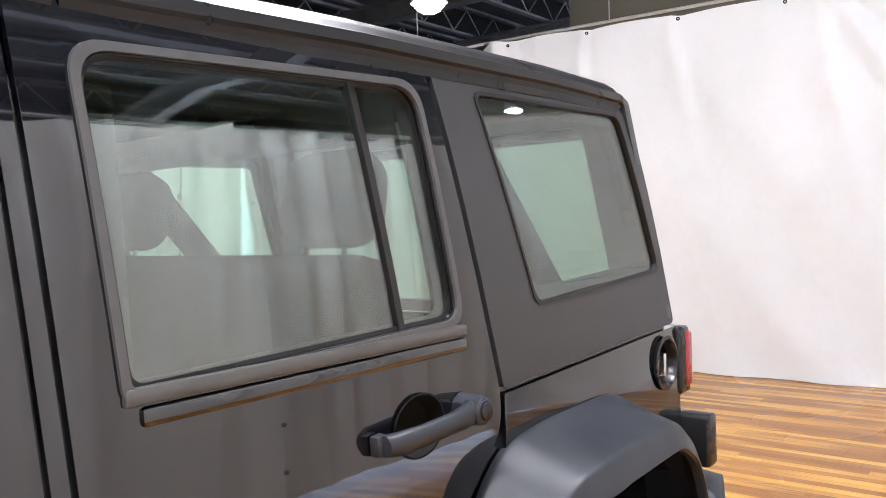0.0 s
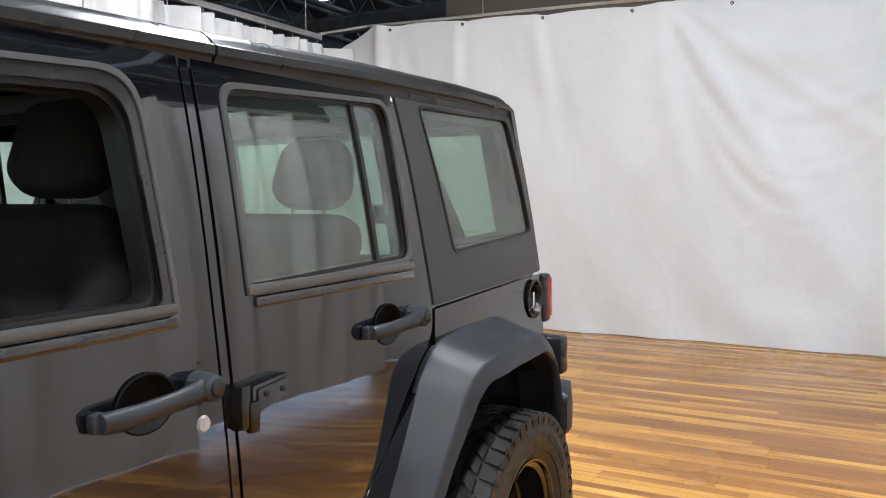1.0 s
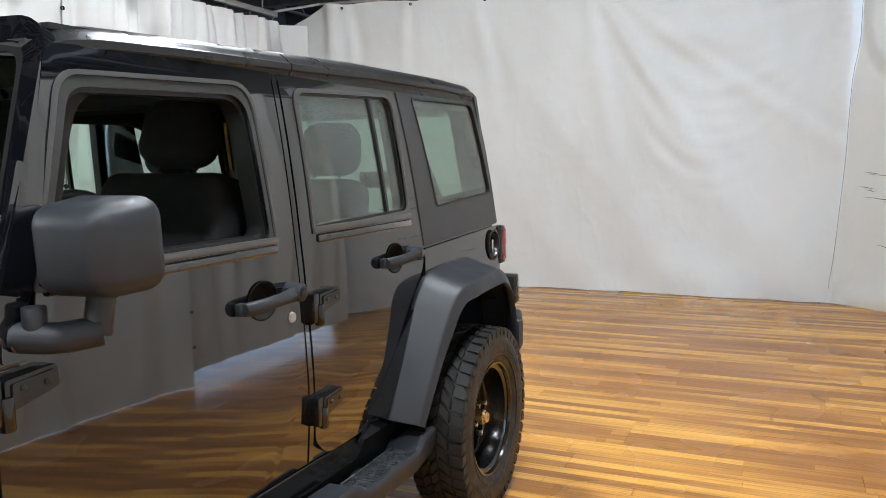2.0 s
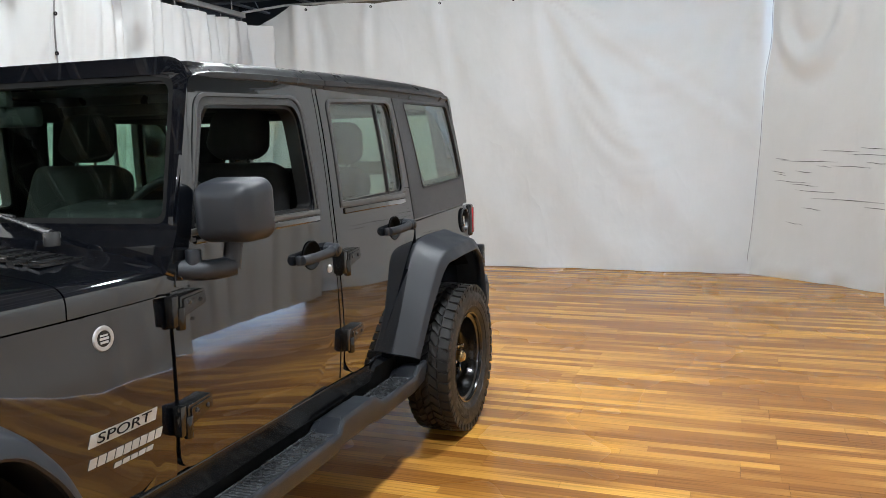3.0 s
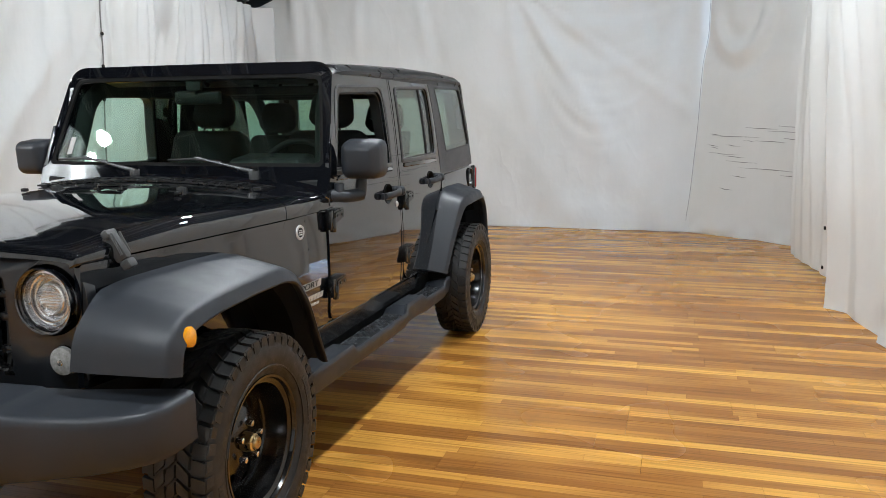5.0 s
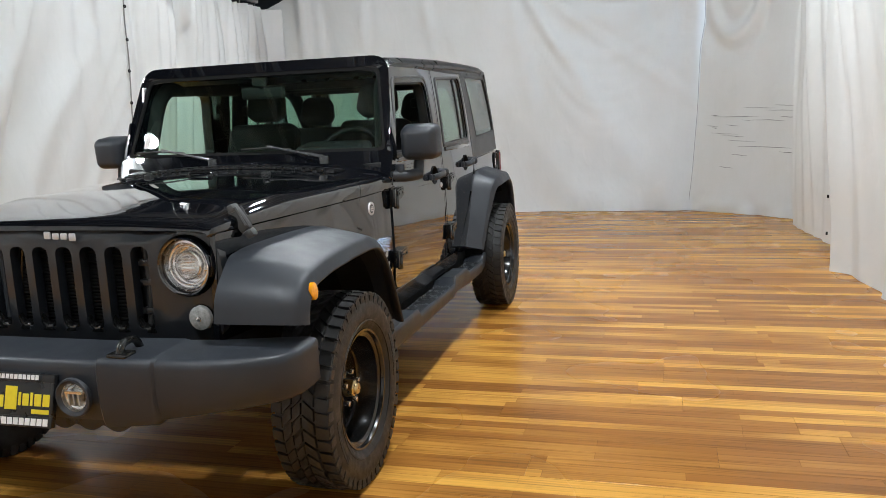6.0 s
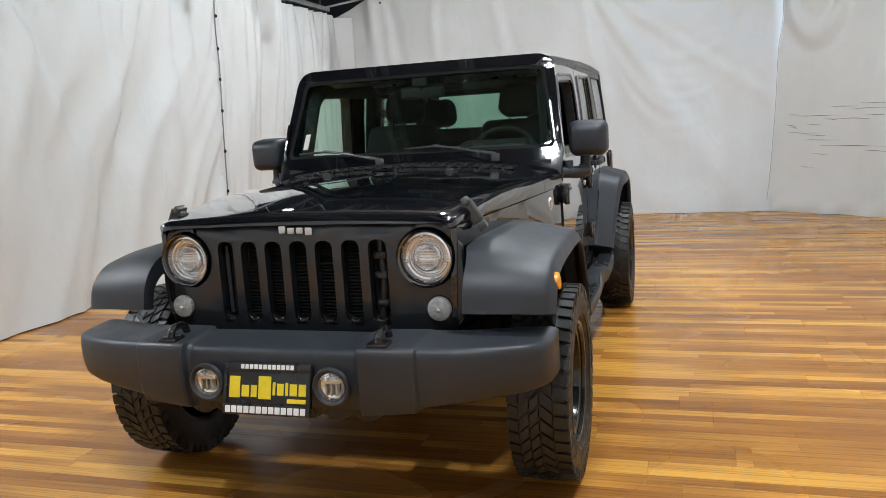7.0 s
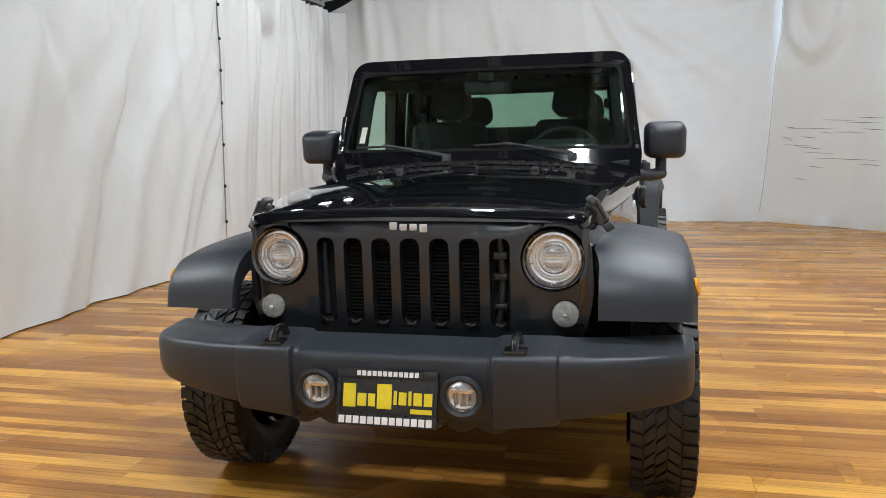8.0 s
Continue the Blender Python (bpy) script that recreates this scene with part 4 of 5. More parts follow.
REAR_SECTION = [(0.730, 1, 0.0), (0.742, 1, 0.001), (0.752, 0.97, 0.0), (0.80, 0.57, 0.0), (0.868, 0.05, 0.001), (0.880, 0, 0.000), (0.889, 0, -0.005), (0.895, 0, -0.014), (0.911, 0, -0.062), (0.913, 0, -0.074), (0.906, 0, -0.082), (0.890, 0, -0.082), (0.875, 0, -0.06), (0.86, 0, -0.03), (0.730, 0.3, -0.02)]


def mirror_head():
    bm = box(-0.098, 0.098, -0.105, 0.058, -0.087, 0.087, 0.040, 5)
    for v in bm.verts:
        front = max(0.0, -v.co.y / 0.105)
        v.co.x *= 1 - 0.24 * front * front
        v.co.z *= 1 - 0.16 * front * front
    return moved(bm, pose(0.855, 1.085, 1.264, 4, 0, 6))


for sx in (1, -1):
    side_things(sx)

# left fender badges
badge = part("round_badge", moved(merge(lathe([(0.0, 0.004), (0.021, 0.004), (0.022, 0.0055), (0.030, 0.0055), (0.032, 0.0)], 28, "x"), box(0, 0.0065, -0.014, 0.014, -0.003, 0.003), box(0, 0.0065, -0.012, 0.012, 0.006, 0.010), box(0, 0.0065, -0.012, 0.012, -0.012, -0.006)), pose(nose_x(0.705) - 0.0015, 0.705, 0.978, 0, 0, -4)), SILVER, car, "round silver badge")
part("badge_field", moved(lathe([(0.0, 0.0051), (0.020, 0.0051), (0.0205, 0.002)], 28, "x"), pose(nose_x(0.705) - 0.0015, 0.705, 0.978, 0, 0, -4)), TRIM, badge, "dark field of the badge")


def decal(bm, y, z, name, material, label, tilt=2.0):
    """Lays a flat piece of (along, up, proud) on the curved side of the nose."""
    moved(bm, pose(0, 0, 0, 0, 0, tilt))
    for v in bm.verts:
        py, pz = y + v.co.x, z + v.co.y
        face = nose_x(py) + (side_x(pz) - 0.739) * smooth(0.2, 0.93, py) + (pz - 1.03) * 0.05 * smooth(0.93, -0.2, py)
        v.co = Vector((face + 0.0009 + v.co.z, py, pz))
    return part(name, bm, material, car, label)


block = box(-0.105, 0.105, -0.0155, 0.0155, -0.001, 0.0012)
for v in block.verts:
    v.co.x += v.co.y * 0.35
decal(block, 0.748, 0.741, "trim_plate", WHITE_INK, "pale decal with a dark word in it")
word = lettering("SPORT", 0.034, 0.0006)
for v in word.verts:
    v.co.x = v.co.x * 1.68 + v.co.y * 0.35
decal(moved(word, pose(0, 0, 0.0018)), 0.748, 0.741, "lettering", DARK, "dark word SPORT")
for k, (w, h, dz) in enumerate([(0.235, 0.024, -0.055), (0.13, 0.012, -0.084)]):
    n = int(w / 0.024)
    for i in range(n):
        slab = box(-w / 2 + w * i / n, -w / 2 + w * (i + 0.84) / n, -h / 2, h / 2, 0, 0.0012)
        for v in slab.verts:
            v.co.x += v.co.y * 0.35
        decal(slab, 0.755 - (0.0 if k == 0 else -0.02), 0.741 + dz, "decal_bar", WHITE_INK, "")

# hood, cowl
HOOD_SIDE = -1.0
HOOD = [(-0.418, 0.560, 1.020, 1.046), (-0.408, 0.574, 1.026, 1.072), (-0.38, 0.584, 1.030, 1.084), (-0.2, 0.611, 1.035, 1.1115), (-0.05, 0.630, 1.036, 1.1315), (0.1, 0.648, 1.037, 1.1455), (0.35, 0.678, 1.040, 1.158), (0.604, 0.706, 1.043, 1.168)]
COWL = [(0.609, 0.706, 1.043, 1.168), (0.75, 0.722, 1.046, 1.180), (0.90, 0.735, 1.050, 1.192), (0.985, 0.738, 1.052, 1.215)]


def hood_ring(y, w, zs, zt):
    """Upright side, tight shoulder, gentle dome."""
    k = min(1.0, (zt - zs) / 0.105)
    half = [(w, zs), (w + 0.001, zs + 0.022 * k), (w - 0.001, zs + 0.045 * k), (w - 0.008, zs + 0.060 * k), (w - 0.024, zs + 0.072 * k), (w - 0.055, zs + 0.082 * k)]
    z0 = zs + 0.082 * k
    for f in (0.85, 0.68, 0.5, 0.3, 0.12):
        half.append((f * (w - 0.055), z0 + (zt - z0) * (1 - f ** 2.2)))
    half.append((0.0, zt))
    return [(x, y, z) for x, z in half] + [(-x, y, z) for x, z in half[-2::-1]]


def eased(rows, k):
    """Rows with k - 1 rows slipped in between each two, on a smooth curve."""
    out = []
    for i in range(len(rows) - 1):
        p0, p1, p2, p3 = rows[max(i - 1, 0)], rows[i], rows[i + 1], rows[min(i + 2, len(rows) - 1)]
        for j in range(k):
            f = j / k
            out.append(tuple(0.5 * (2 * b + (c - a) * f + (2 * a - 5 * b + 4 * c - d) * f * f + (3 * b - a - 3 * c + d) * f ** 3) for a, b, c, d in zip(p0, p1, p2, p3)))
    return out + [tuple(rows[-1])]


hood = part("hood", loft([eased(hood_ring(*r), 3) for r in eased(HOOD, 4)], False), PAINT, car, "gloss black hood", 60)
cowl = part("cowl", loft([eased(hood_ring(*r), 3) for r in eased(COWL, 4)], False), PAINT, car, "gloss black cowl below the windscreen", 60)
for o in (hood, cowl):
    sheet = o.modifiers.new("sheet", "SOLIDIFY")
    sheet.thickness, sheet.offset = 0.012, HOOD_SIDE
vent = []
for i in range(21):
    x = -0.525 + 0.0525 * i
    z = 1.130 + 0.052 * (1 - (abs(x) / 0.668) ** 2.2)
    vent += [box(x - 0.0262, x + 0.0262, 0.69, 0.83, z - 0.004, z + 0.004), box(x - 0.019, x + 0.019, 0.71, 0.81, z + 0.003, z + 0.009, 0.002)]
part("cowl_vent", merge(*vent), TRIM, cowl)
for x in (-0.30, 0.30):
    part("hood_bumper", merge(box(x - 0.018, x + 0.018, 0.50, 0.535, 1.145, 1.172, 0.007), moved(cyl(0.010, 0.010, 12, "z", 0.003), pose(x, 0.517, 1.170))), RUBBER_STRAP, hood)
part("footman_loop", merge(tube(bent([(-0.055, 0.47, 1.155), (-0.055, 0.47, 1.178), (0.055, 0.47, 1.178), (0.055, 0.47, 1.155)], 0.015), 0.007, 8), box(-0.07, -0.04, 0.455, 0.485, 1.158, 1.168, 0.003), box(0.04, 0.07, 0.455, 0.485, 1.158, 1.168, 0.003)), STEEL_BLACK, hood)
for x, y in ((-0.36, 0.40), (0.36, 0.40)):
    part("washer_nozzle", box(x - 0.012, x + 0.012, y - 0.01, y + 0.012, 1.152, 1.166, 0.004), TRIM, hood)
for sx in (1, -1):
    latch = merge(box(-0.022, 0.022, -0.016, 0.016, -0.045, 0.045, 0.009), box(-0.010, 0.016, -0.028, 0.028, 0.030, 0.058, 0.008), box(-0.012, 0.02, -0.022, 0.022, -0.075, -0.045, 0.007), tube([(0.012, -0.024, -0.03), (0.018, -0.024, 0.04)], 0.006, 6), tube([(0.012, 0.024, -0.03), (0.018, 0.024, 0.04)], 0.006, 6))
    part("hood_latch", mirrored(moved(latch, pose(0.600, -0.265, 1.060, 0, -32, 8)), sx), LATCH, car, "grey rubber hood latch")

# windscreen
def on_screen(out=0.0):
    def put(u, v, w):
        bow = -0.030 * (1 - (u / 0.7) ** 2)
        return (u, 0.952 + (v - 1.205) * 0.392 + bow - (w + out) * 0.0 + (-(out + w)) * 0.93, v + (out + w) * 0.36)
    return put


SCREEN = rounded([(-0.738, 1.10), (-0.748, 1.205), (-0.680, 1.698), (0.680, 1.698), (0.748, 1.205), (0.738, 1.10)], [0.01, 0.02, 0.085, 0.085, 0.02, 0.01], 7)
SGLASS = rounded([(-0.708, 1.232), (-0.645, 1.645), (0.645, 1.645), (0.708, 1.232)], [0.03, 0.045, 0.045, 0.03], 6)
UCUTS = tuple(-0.6 + 0.15 * i for i in range(9))
screen = part("windscreen_frame", plate(SCREEN, [SGLASS], 0.062, on_screen(), (1.2, 1.3, 1.45, 1.6), UCUTS, 0.016, 5), PAINT, car, "gloss black windscreen frame", 30)
part("screen_seal", plate(inset(SGLASS, -0.006), [inset(SGLASS, 0.016)], 0.012, on_screen(-0.004), (1.3, 1.45, 1.6), UCUTS, 0.004), DARK, screen)
g = part("windscreen_glass", plate(inset(SGLASS, 0.004), [], 0.004, on_screen(-0.014), (1.3, 1.36, 1.45, 1.52, 1.6), UCUTS, 0), WINDSCREEN, screen, "green-tinted windscreen glass", 60)
g.visible_shadow = False
part("windscreen_sticker", plate([(-0.628, 1.285), (-0.618, 1.365), (-0.590, 1.365), (-0.600, 1.285)], [], 0.001, on_screen(-0.0125), (), (), 0), WHITE_INK, screen, "small white sticker")
for sx in (1, -1):
    hg = merge(plate(rounded([(0.948, 1.062), (0.966, 1.25), (1.022, 1.42), (1.045, 1.41), (1.015, 1.25), (0.998, 1.06)], 0.008, 3), [], 0.016, on_side(0.006), (), (), 0.004), *[moved(cyl(0.009, 0.01, 10, "x", 0.002), pose(side_x(z) + 0.008, y, z)) for y, z in ((0.972, 1.09), (0.982, 1.17), (0.996, 1.26))])
    part("screen_hinge", mirrored(hg, sx), PAINT, screen)
for x0, x1, y1 in ((0.44, -0.03, 0.90), (-0.15, -0.62, 0.90)):
    bms = [moved(cyl(0.022, 0.04, 14, "z", 0.005), pose(x0, 0.845, 1.20)), tube(bent([(x0, 0.845, 1.215), (x0 - 0.10, 0.868, 1.232), (x1 + 0.14, 0.925, 1.272)], 0.03), [0.010, 0.009, 0.008, 0.008, 0.007, 0.007, 0.006, 0.005], 8)]
    w = part("wiper", merge(*bms), WIPER, car, "black wiper resting on the windscreen")
    part("wiper_blade", tube([(x1 + 0.28, 0.906, 1.252), (x1 + 0.14, 0.918, 1.264), (x1, 0.926, 1.258)], 0.0055, 8), RUBBER_STRAP, w)

# roof
ROOF = [(1.118, -0.100, 0.970), (1.135, -0.080, 0.978), (1.18, -0.066, 0.985), (1.26, -0.056, 0.99), (1.50, -0.045, 0.995), (1.918, -0.034, 1.0)]
ROOF2 = [(1.926, -0.034, 1.0), (2.1, -0.028, 1.0), (2.4, -0.017, 1.0), (3.0, -0.009, 1.0), (3.30, -0.014, 0.998), (3.355, -0.028, 0.99), (3.375, -0.055, 0.975)]


def roof_shell(rows, x_from, x_to):
    rings = []
    for y, dz, k in rows:
        half = [(0.690, 1.694), (0.697, 1.699), (0.697, 1.716), (0.687, 1.721), (0.679, 1.731), (0.658, 1.746), (0.59, 1.762), (0.3, 1.781), (0.003, 1.786)]
        dome = 0.35 + 0.65 * smooth(1.1, 2.0, y)
        half = [(x, min(z, 1.746) + max(z - 1.746, 0.0) * dome) for x, z in half]
        sec = [(-x, z) for x, z in half] + half[::-1]
        sec = [(x * k, z + dz) for x, z in sec if x_from <= x <= x_to]
        rings.append([(x, y, z) for x, z in sec] + [(x * 0.985, y, z - 0.03) for x, z in sec[::-1]])
    return loft(rings)


part("roof_panel", roof_shell(ROOF, -1, -0.001), ROOF_BLACK, car, "removable black roof panel", 32)
part("roof_panel", roof_shell(ROOF, 0.001, 1), ROOF_BLACK, car, "removable black roof panel", 32)
part("hardtop_roof", roof_shell(ROOF2, -1, 1), ROOF_BLACK, car, "textured black hardtop roof", 32)
# tailgate
tail = part("tailgate", merge(box(-0.70, 0.70, 3.47, 3.51, 0.50, 1.115, 0.012)), PAINT, car, "black tailgate")
def on_back(out=0.0):
    return lambda u, v, w: (u, 3.49 - (v - 1.118) * 0.235 + out + w, v)
BACK = rounded([(-0.735, 1.12), (-0.69, 1.70), (0.69, 1.70), (0.735, 1.12)], 0.02)
BGLASS = rounded([(-0.60, 1.16), (-0.565, 1.64), (0.565, 1.64), (0.60, 1.16)], 0.05)
backp = part("hardtop_back", plate(BACK, [BGLASS], 0.03, on_back(), (), (), 0.005), TOP, car)
g = part("rear_glass", plate(inset(BGLASS, -0.01), [], 0.004, on_back(0.004), (), (), 0), PRIVACY, backp, "tinted rear glass")
g.visible_shadow = False
part("brake_lamp", box(0.02, 0.26, 3.50, 3.54, 1.28, 1.36, 0.01), TRIM, backp, "high black brake lamp")
for sx in (1, -1):
    tl = part("tail_lamp", mirrored(box(0.640, 0.750, 3.505, 3.572, 0.925, 1.105, 0.012, 3), sx), TRIM, car, "red tail lamp in a black housing")
    part("red_lens", mirrored(box(0.650, 0.754, 3.535, 3.582, 0.940, 1.092, 0.012, 3), sx), RED, tl)
part("plate_bracket", merge(box(0.60, 0.815, 3.52, 3.58, 0.735, 0.875, 0.012, 3), box(0.62, 0.80, 3.575, 3.60, 0.75, 0.86, 0.006)), TRIM, car, "black plate bracket")
rings = []
for x, y0, y1, z0, z1 in [(-0.84, 3.50, 3.56, 0.53, 0.66), (-0.80, 3.50, 3.66, 0.49, 0.69), (-0.5, 3.50, 3.72, 0.47, 0.70), (0.5, 3.50, 3.72, 0.47, 0.70), (0.80, 3.50, 3.66, 0.49, 0.69), (0.84, 3.50, 3.56, 0.53, 0.66)]:
    rings.append([(x, a, b) for a, b in rounded([(y0, z0), (y0, z1), (y1, z1), (y1, z0)], 0.03, 3)])
part("rear_bumper", loft(rings), PLASTIC, car, "grey plastic rear bumper")

# grille
def on_nose(y0):
    return lambda u, v, w: (u, y0 + 0.035 * (u / 0.55) ** 2 + 0.02 * smooth(0.74, 0.62, v) + 0.05 * smooth(1.03, 1.075, v) - w, v)


GRILLE = rounded([(-0.565, 0.66), (-0.598, 0.80), (-0.585, 0.99), (-0.51, 1.064), (0.51, 1.064), (0.585, 0.99), (0.598, 0.80), (0.565, 0.66), (0.47, 0.628), (-0.47, 0.628)], [0.05, 0.1, 0.12, 0.05, 0.05, 0.12, 0.1, 0.05, 0.05, 0.05])
SLOTS = [rounded([(x - 0.033, 0.702), (x - 0.033, 0.990), (x + 0.033, 0.990), (x + 0.033, 0.702)], [0.02, 0.033, 0.033, 0.02], 5) for x in [-0.298 + 0.0993 * i for i in range(7)]]
holes = SLOTS + [circle(x, 0.923, 0.106, 36) for x in (-0.47, 0.47)] + [circle(x, 0.746, 0.045, 24) for x in (-0.507, 0.507)]
grille = part("grille", plate(GRILLE, holes, 0.04, on_nose(-0.432), (), (-0.4, -0.15, 0.15, 0.4), 0.007, 3), GRILLE_BLACK, car, "black seven-slot grille panel", 34)
for i in range(7):
    x = -0.298 + 0.0993 * i
    y = -0.424 + 0.035 * (x / 0.55) ** 2
    scoop = loft([[(x + a, y + b, 0.700 + c) for b, c in ((-0.004, 0.004 + 0.03 * (a / 0.03) ** 4), (0.002, 0.010 + 0.03 * (a / 0.03) ** 4), (0.012, 0.013 + 0.03 * (a / 0.03) ** 4), (0.035, 0.010), (0.035, -0.012), (0.0, -0.012))] for a in (-0.031, -0.027, -0.02, -0.01, 0.0, 0.01, 0.02, 0.027, 0.031)])
    part("slot_lip", scoop, STEEL_BLACK, grille, "gloss black slot lip", 60)
rad = part("radiator", box(-0.40, 0.40, -0.36, -0.34, 0.66, 1.0), DARK, car, "dark radiator behind the grille")
for i in range(22):
    part("fin", box(-0.25, 0.25, -0.376, -0.36, 0.711 + 0.0125 * i, 0.7155 + 0.0125 * i), DARK, rad)
part("hose", tube(bent([(0.285, -0.375, 0.70), (0.305, -0.38, 0.84), (0.29, -0.375, 1.0)], 0.06), 0.014, 10), RUBBER_STRAP, rad)
for z in (0.76, 0.86, 0.93):
    part("hose_clamp", box(0.272, 0.318, -0.398, -0.37, z - 0.012, z + 0.012, 0.004), TRIM, rad)
part("stay", tube([(-0.27, -0.375, 0.72), (-0.225, -0.375, 0.97)], 0.006, 6), STEEL_BLACK, rad)
part("stay", tube([(-0.315, -0.38, 0.72), (-0.318, -0.38, 0.97)], 0.008, 6), PLASTIC, rad)
nose_box = box(-0.56, 0.56, -0.38, 0.6, 0.60, 0.66)
part("engine_bay", merge(nose_box, box(-0.56, -0.54, -0.36, 0.6, 0.6, 1.0), box(0.54, 0.56, -0.36, 0.6, 0.6, 1.0), box(-0.56, 0.56, -0.335, -0.32, 0.6, 1.04)), DARK, car)
SMALLER = Matrix.Diagonal((0.9, 1.0, 0.9, 1.0))
heights = ((-0.052, 0.026, 0.002), (-0.018, 0.022, -0.002), (0.016, 0.022, -0.002), (0.050, 0.027, -0.005))
part("grille_emblem", merge(*[moved(box(x - 0.013, x + 0.013, -0.004, 0.004, dz - h / 2, dz + h / 2, 0.004, 2), pose(0.002, -0.4385, 1.030)) for x, h, dz in heights]), SILVER, grille, "silver emblem of four small blocks")
for sx in (1, -1):
    x = 0.47 * sx
    hl = part("headlight", moved(lathe([(0.101, 0.010), (0.099, -0.004), (0.090, -0.006), (0.088, 0.02)], 40, "y"), pose(x, -0.410, 0.923) @ SMALLER), CHROME, car, "round clear headlight")
    part("reflector", moved(lathe([(0.089, 0.004), (0.086, 0.014), (0.079, 0.016), (0.078, 0.026), (0.070, 0.027), (0.068, 0.036), (0.060, 0.037), (0.058, 0.050), (0.03, 0.066), (0.0, 0.07)], 40, "y"), pose(x, -0.410, 0.923) @ SMALLER), REFLECTOR, hl)
    bowl = part("projector_bowl", moved(lathe([(0.058, 0.036), (0.055, 0.008), (0.050, 0.006), (0.047, 0.014), (0.036, 0.024), (0.0, 0.030)], 36, "y"), pose(x, -0.410, 0.923) @ SMALLER), REFLECTOR, hl)
    for k in range(6):
        part("projector_rib", moved(box(-0.041 + 0.006 * abs(k - 2.5), 0.041 - 0.006 * abs(k - 2.5), 0.010, 0.016, -0.0265 + 0.010 * k, -0.0235 + 0.010 * k), pose(x, -0.410, 0.923) @ SMALLER), REFLECTOR, bowl)
    part("reflector_rib", moved(merge(lathe([(0.071, 0.004), (0.074, 0.004), (0.074, 0.014), (0.071, 0.014), (0.071, 0.004)], 36, "y"), *[moved(box(0.076, 0.088, 0.002, 0.012, -0.006, 0.006, 0.002), pose(0, 0, 0, 0, a, 0)) for a in (10, 80, 170, 260)]), pose(x, -0.410, 0.923) @ SMALLER), CHROME, hl)
    g = part("lens", moved(lathe([(0.090, -0.002), (0.075, -0.012), (0.045, -0.019), (0.0, -0.022)], 36, "y"), pose(x, -0.410, 0.923) @ SMALLER), LENS, hl)
    g.visible_shadow = False
    part("headlight_bezel", moved(lathe([(0.110, -0.008), (0.108, -0.014), (0.103, -0.012), (0.100, 0.02)], 40, "y"), pose(x, -0.418, 0.923) @ SMALLER), PAINT, hl)
    sg = part("indicator", moved(lathe([(0.043, 0.008), (0.041, -0.004), (0.030, -0.010), (0.0, -0.012)], 28, "y"), pose(0.507 * sx, -0.414, 0.746)), SMOKE, car, "round clear indicator lamp")
    part("bulb", moved(lathe([(0.010, 0.0), (0.008, -0.004), (0.0, -0.005)], 14, "y"), pose(0.507 * sx, -0.424, 0.744)), REFLECTOR, sg)

# front bumper
rings = []
BUMP = [(0.0, -0.690, -0.52, 0.462, 0.668, 0.690), (0.300, -0.690, -0.52, 0.462, 0.668, 0.690), (0.312, -0.697, -0.51, 0.458, 0.674, 0.692), (0.318, -0.716, -0.50, 0.452, 0.684, 0.694), (0.326, -0.722, -0.50, 0.453, 0.686, 0.696), (0.495, -0.714, -0.49, 0.468, 0.686, 0.696),
        (0.506, -0.708, -0.49, 0.474, 0.684, 0.694), (0.512, -0.696, -0.49, 0.480, 0.680, 0.692), (0.62, -0.680, -0.47, 0.494, 0.678, 0.690), (0.74, -0.646, -0.42, 0.508, 0.675, 0.686), (0.83, -0.598, -0.38, 0.516, 0.671, 0.682), (0.872, -0.558, -0.36, 0.520, 0.668, 0.679), (0.893, -0.515, -0.36, 0.524, 0.665, 0.676), (0.902, -0.46, -0.36, 0.530, 0.660, 0.670), (0.904, -0.40, -0.36, 0.535, 0.655, 0.662)]
for x, yf, yb, z0, zt, zb in [(-a, *r) for a, *r in BUMP[::-1]] + BUMP[1:]:
    h = zt - z0
    rings.append([(x, a, b) for a, b in [(yb, z0 + 0.03), (yb, zb), (yf + 0.030, zt + 0.003), (yf + 0.018, zt + 0.001), (yf + 0.009, zt - 0.004), (yf + 0.004, zt - 0.012), (yf + 0.001, zt - 0.024), (yf, zt - 0.06), (yf + 0.001, z0 + h * 0.4), (yf + 0.012, z0 + h * 0.13), (yf + 0.022, z0 + 0.008), (yf + 0.045, z0)]])
bumper = part("front_bumper", loft(rings), PLASTIC, car, "grey moulded plastic front bumper", 30)
scal = [(-0.42, 0.50)] + [(x, 0.455 - 0.022 * abs(math.sin((x + 0.36) / 0.72 * math.pi * 7)) - 0.015) for x in [-0.36 + 0.015 * i for i in range(49)]] + [(0.42, 0.50)]
part("bumper_valance", plate(scal, [], 0.03, lambda u, v, w: (u, -0.635 - w, v), (), (), 0), TRIM, bumper)
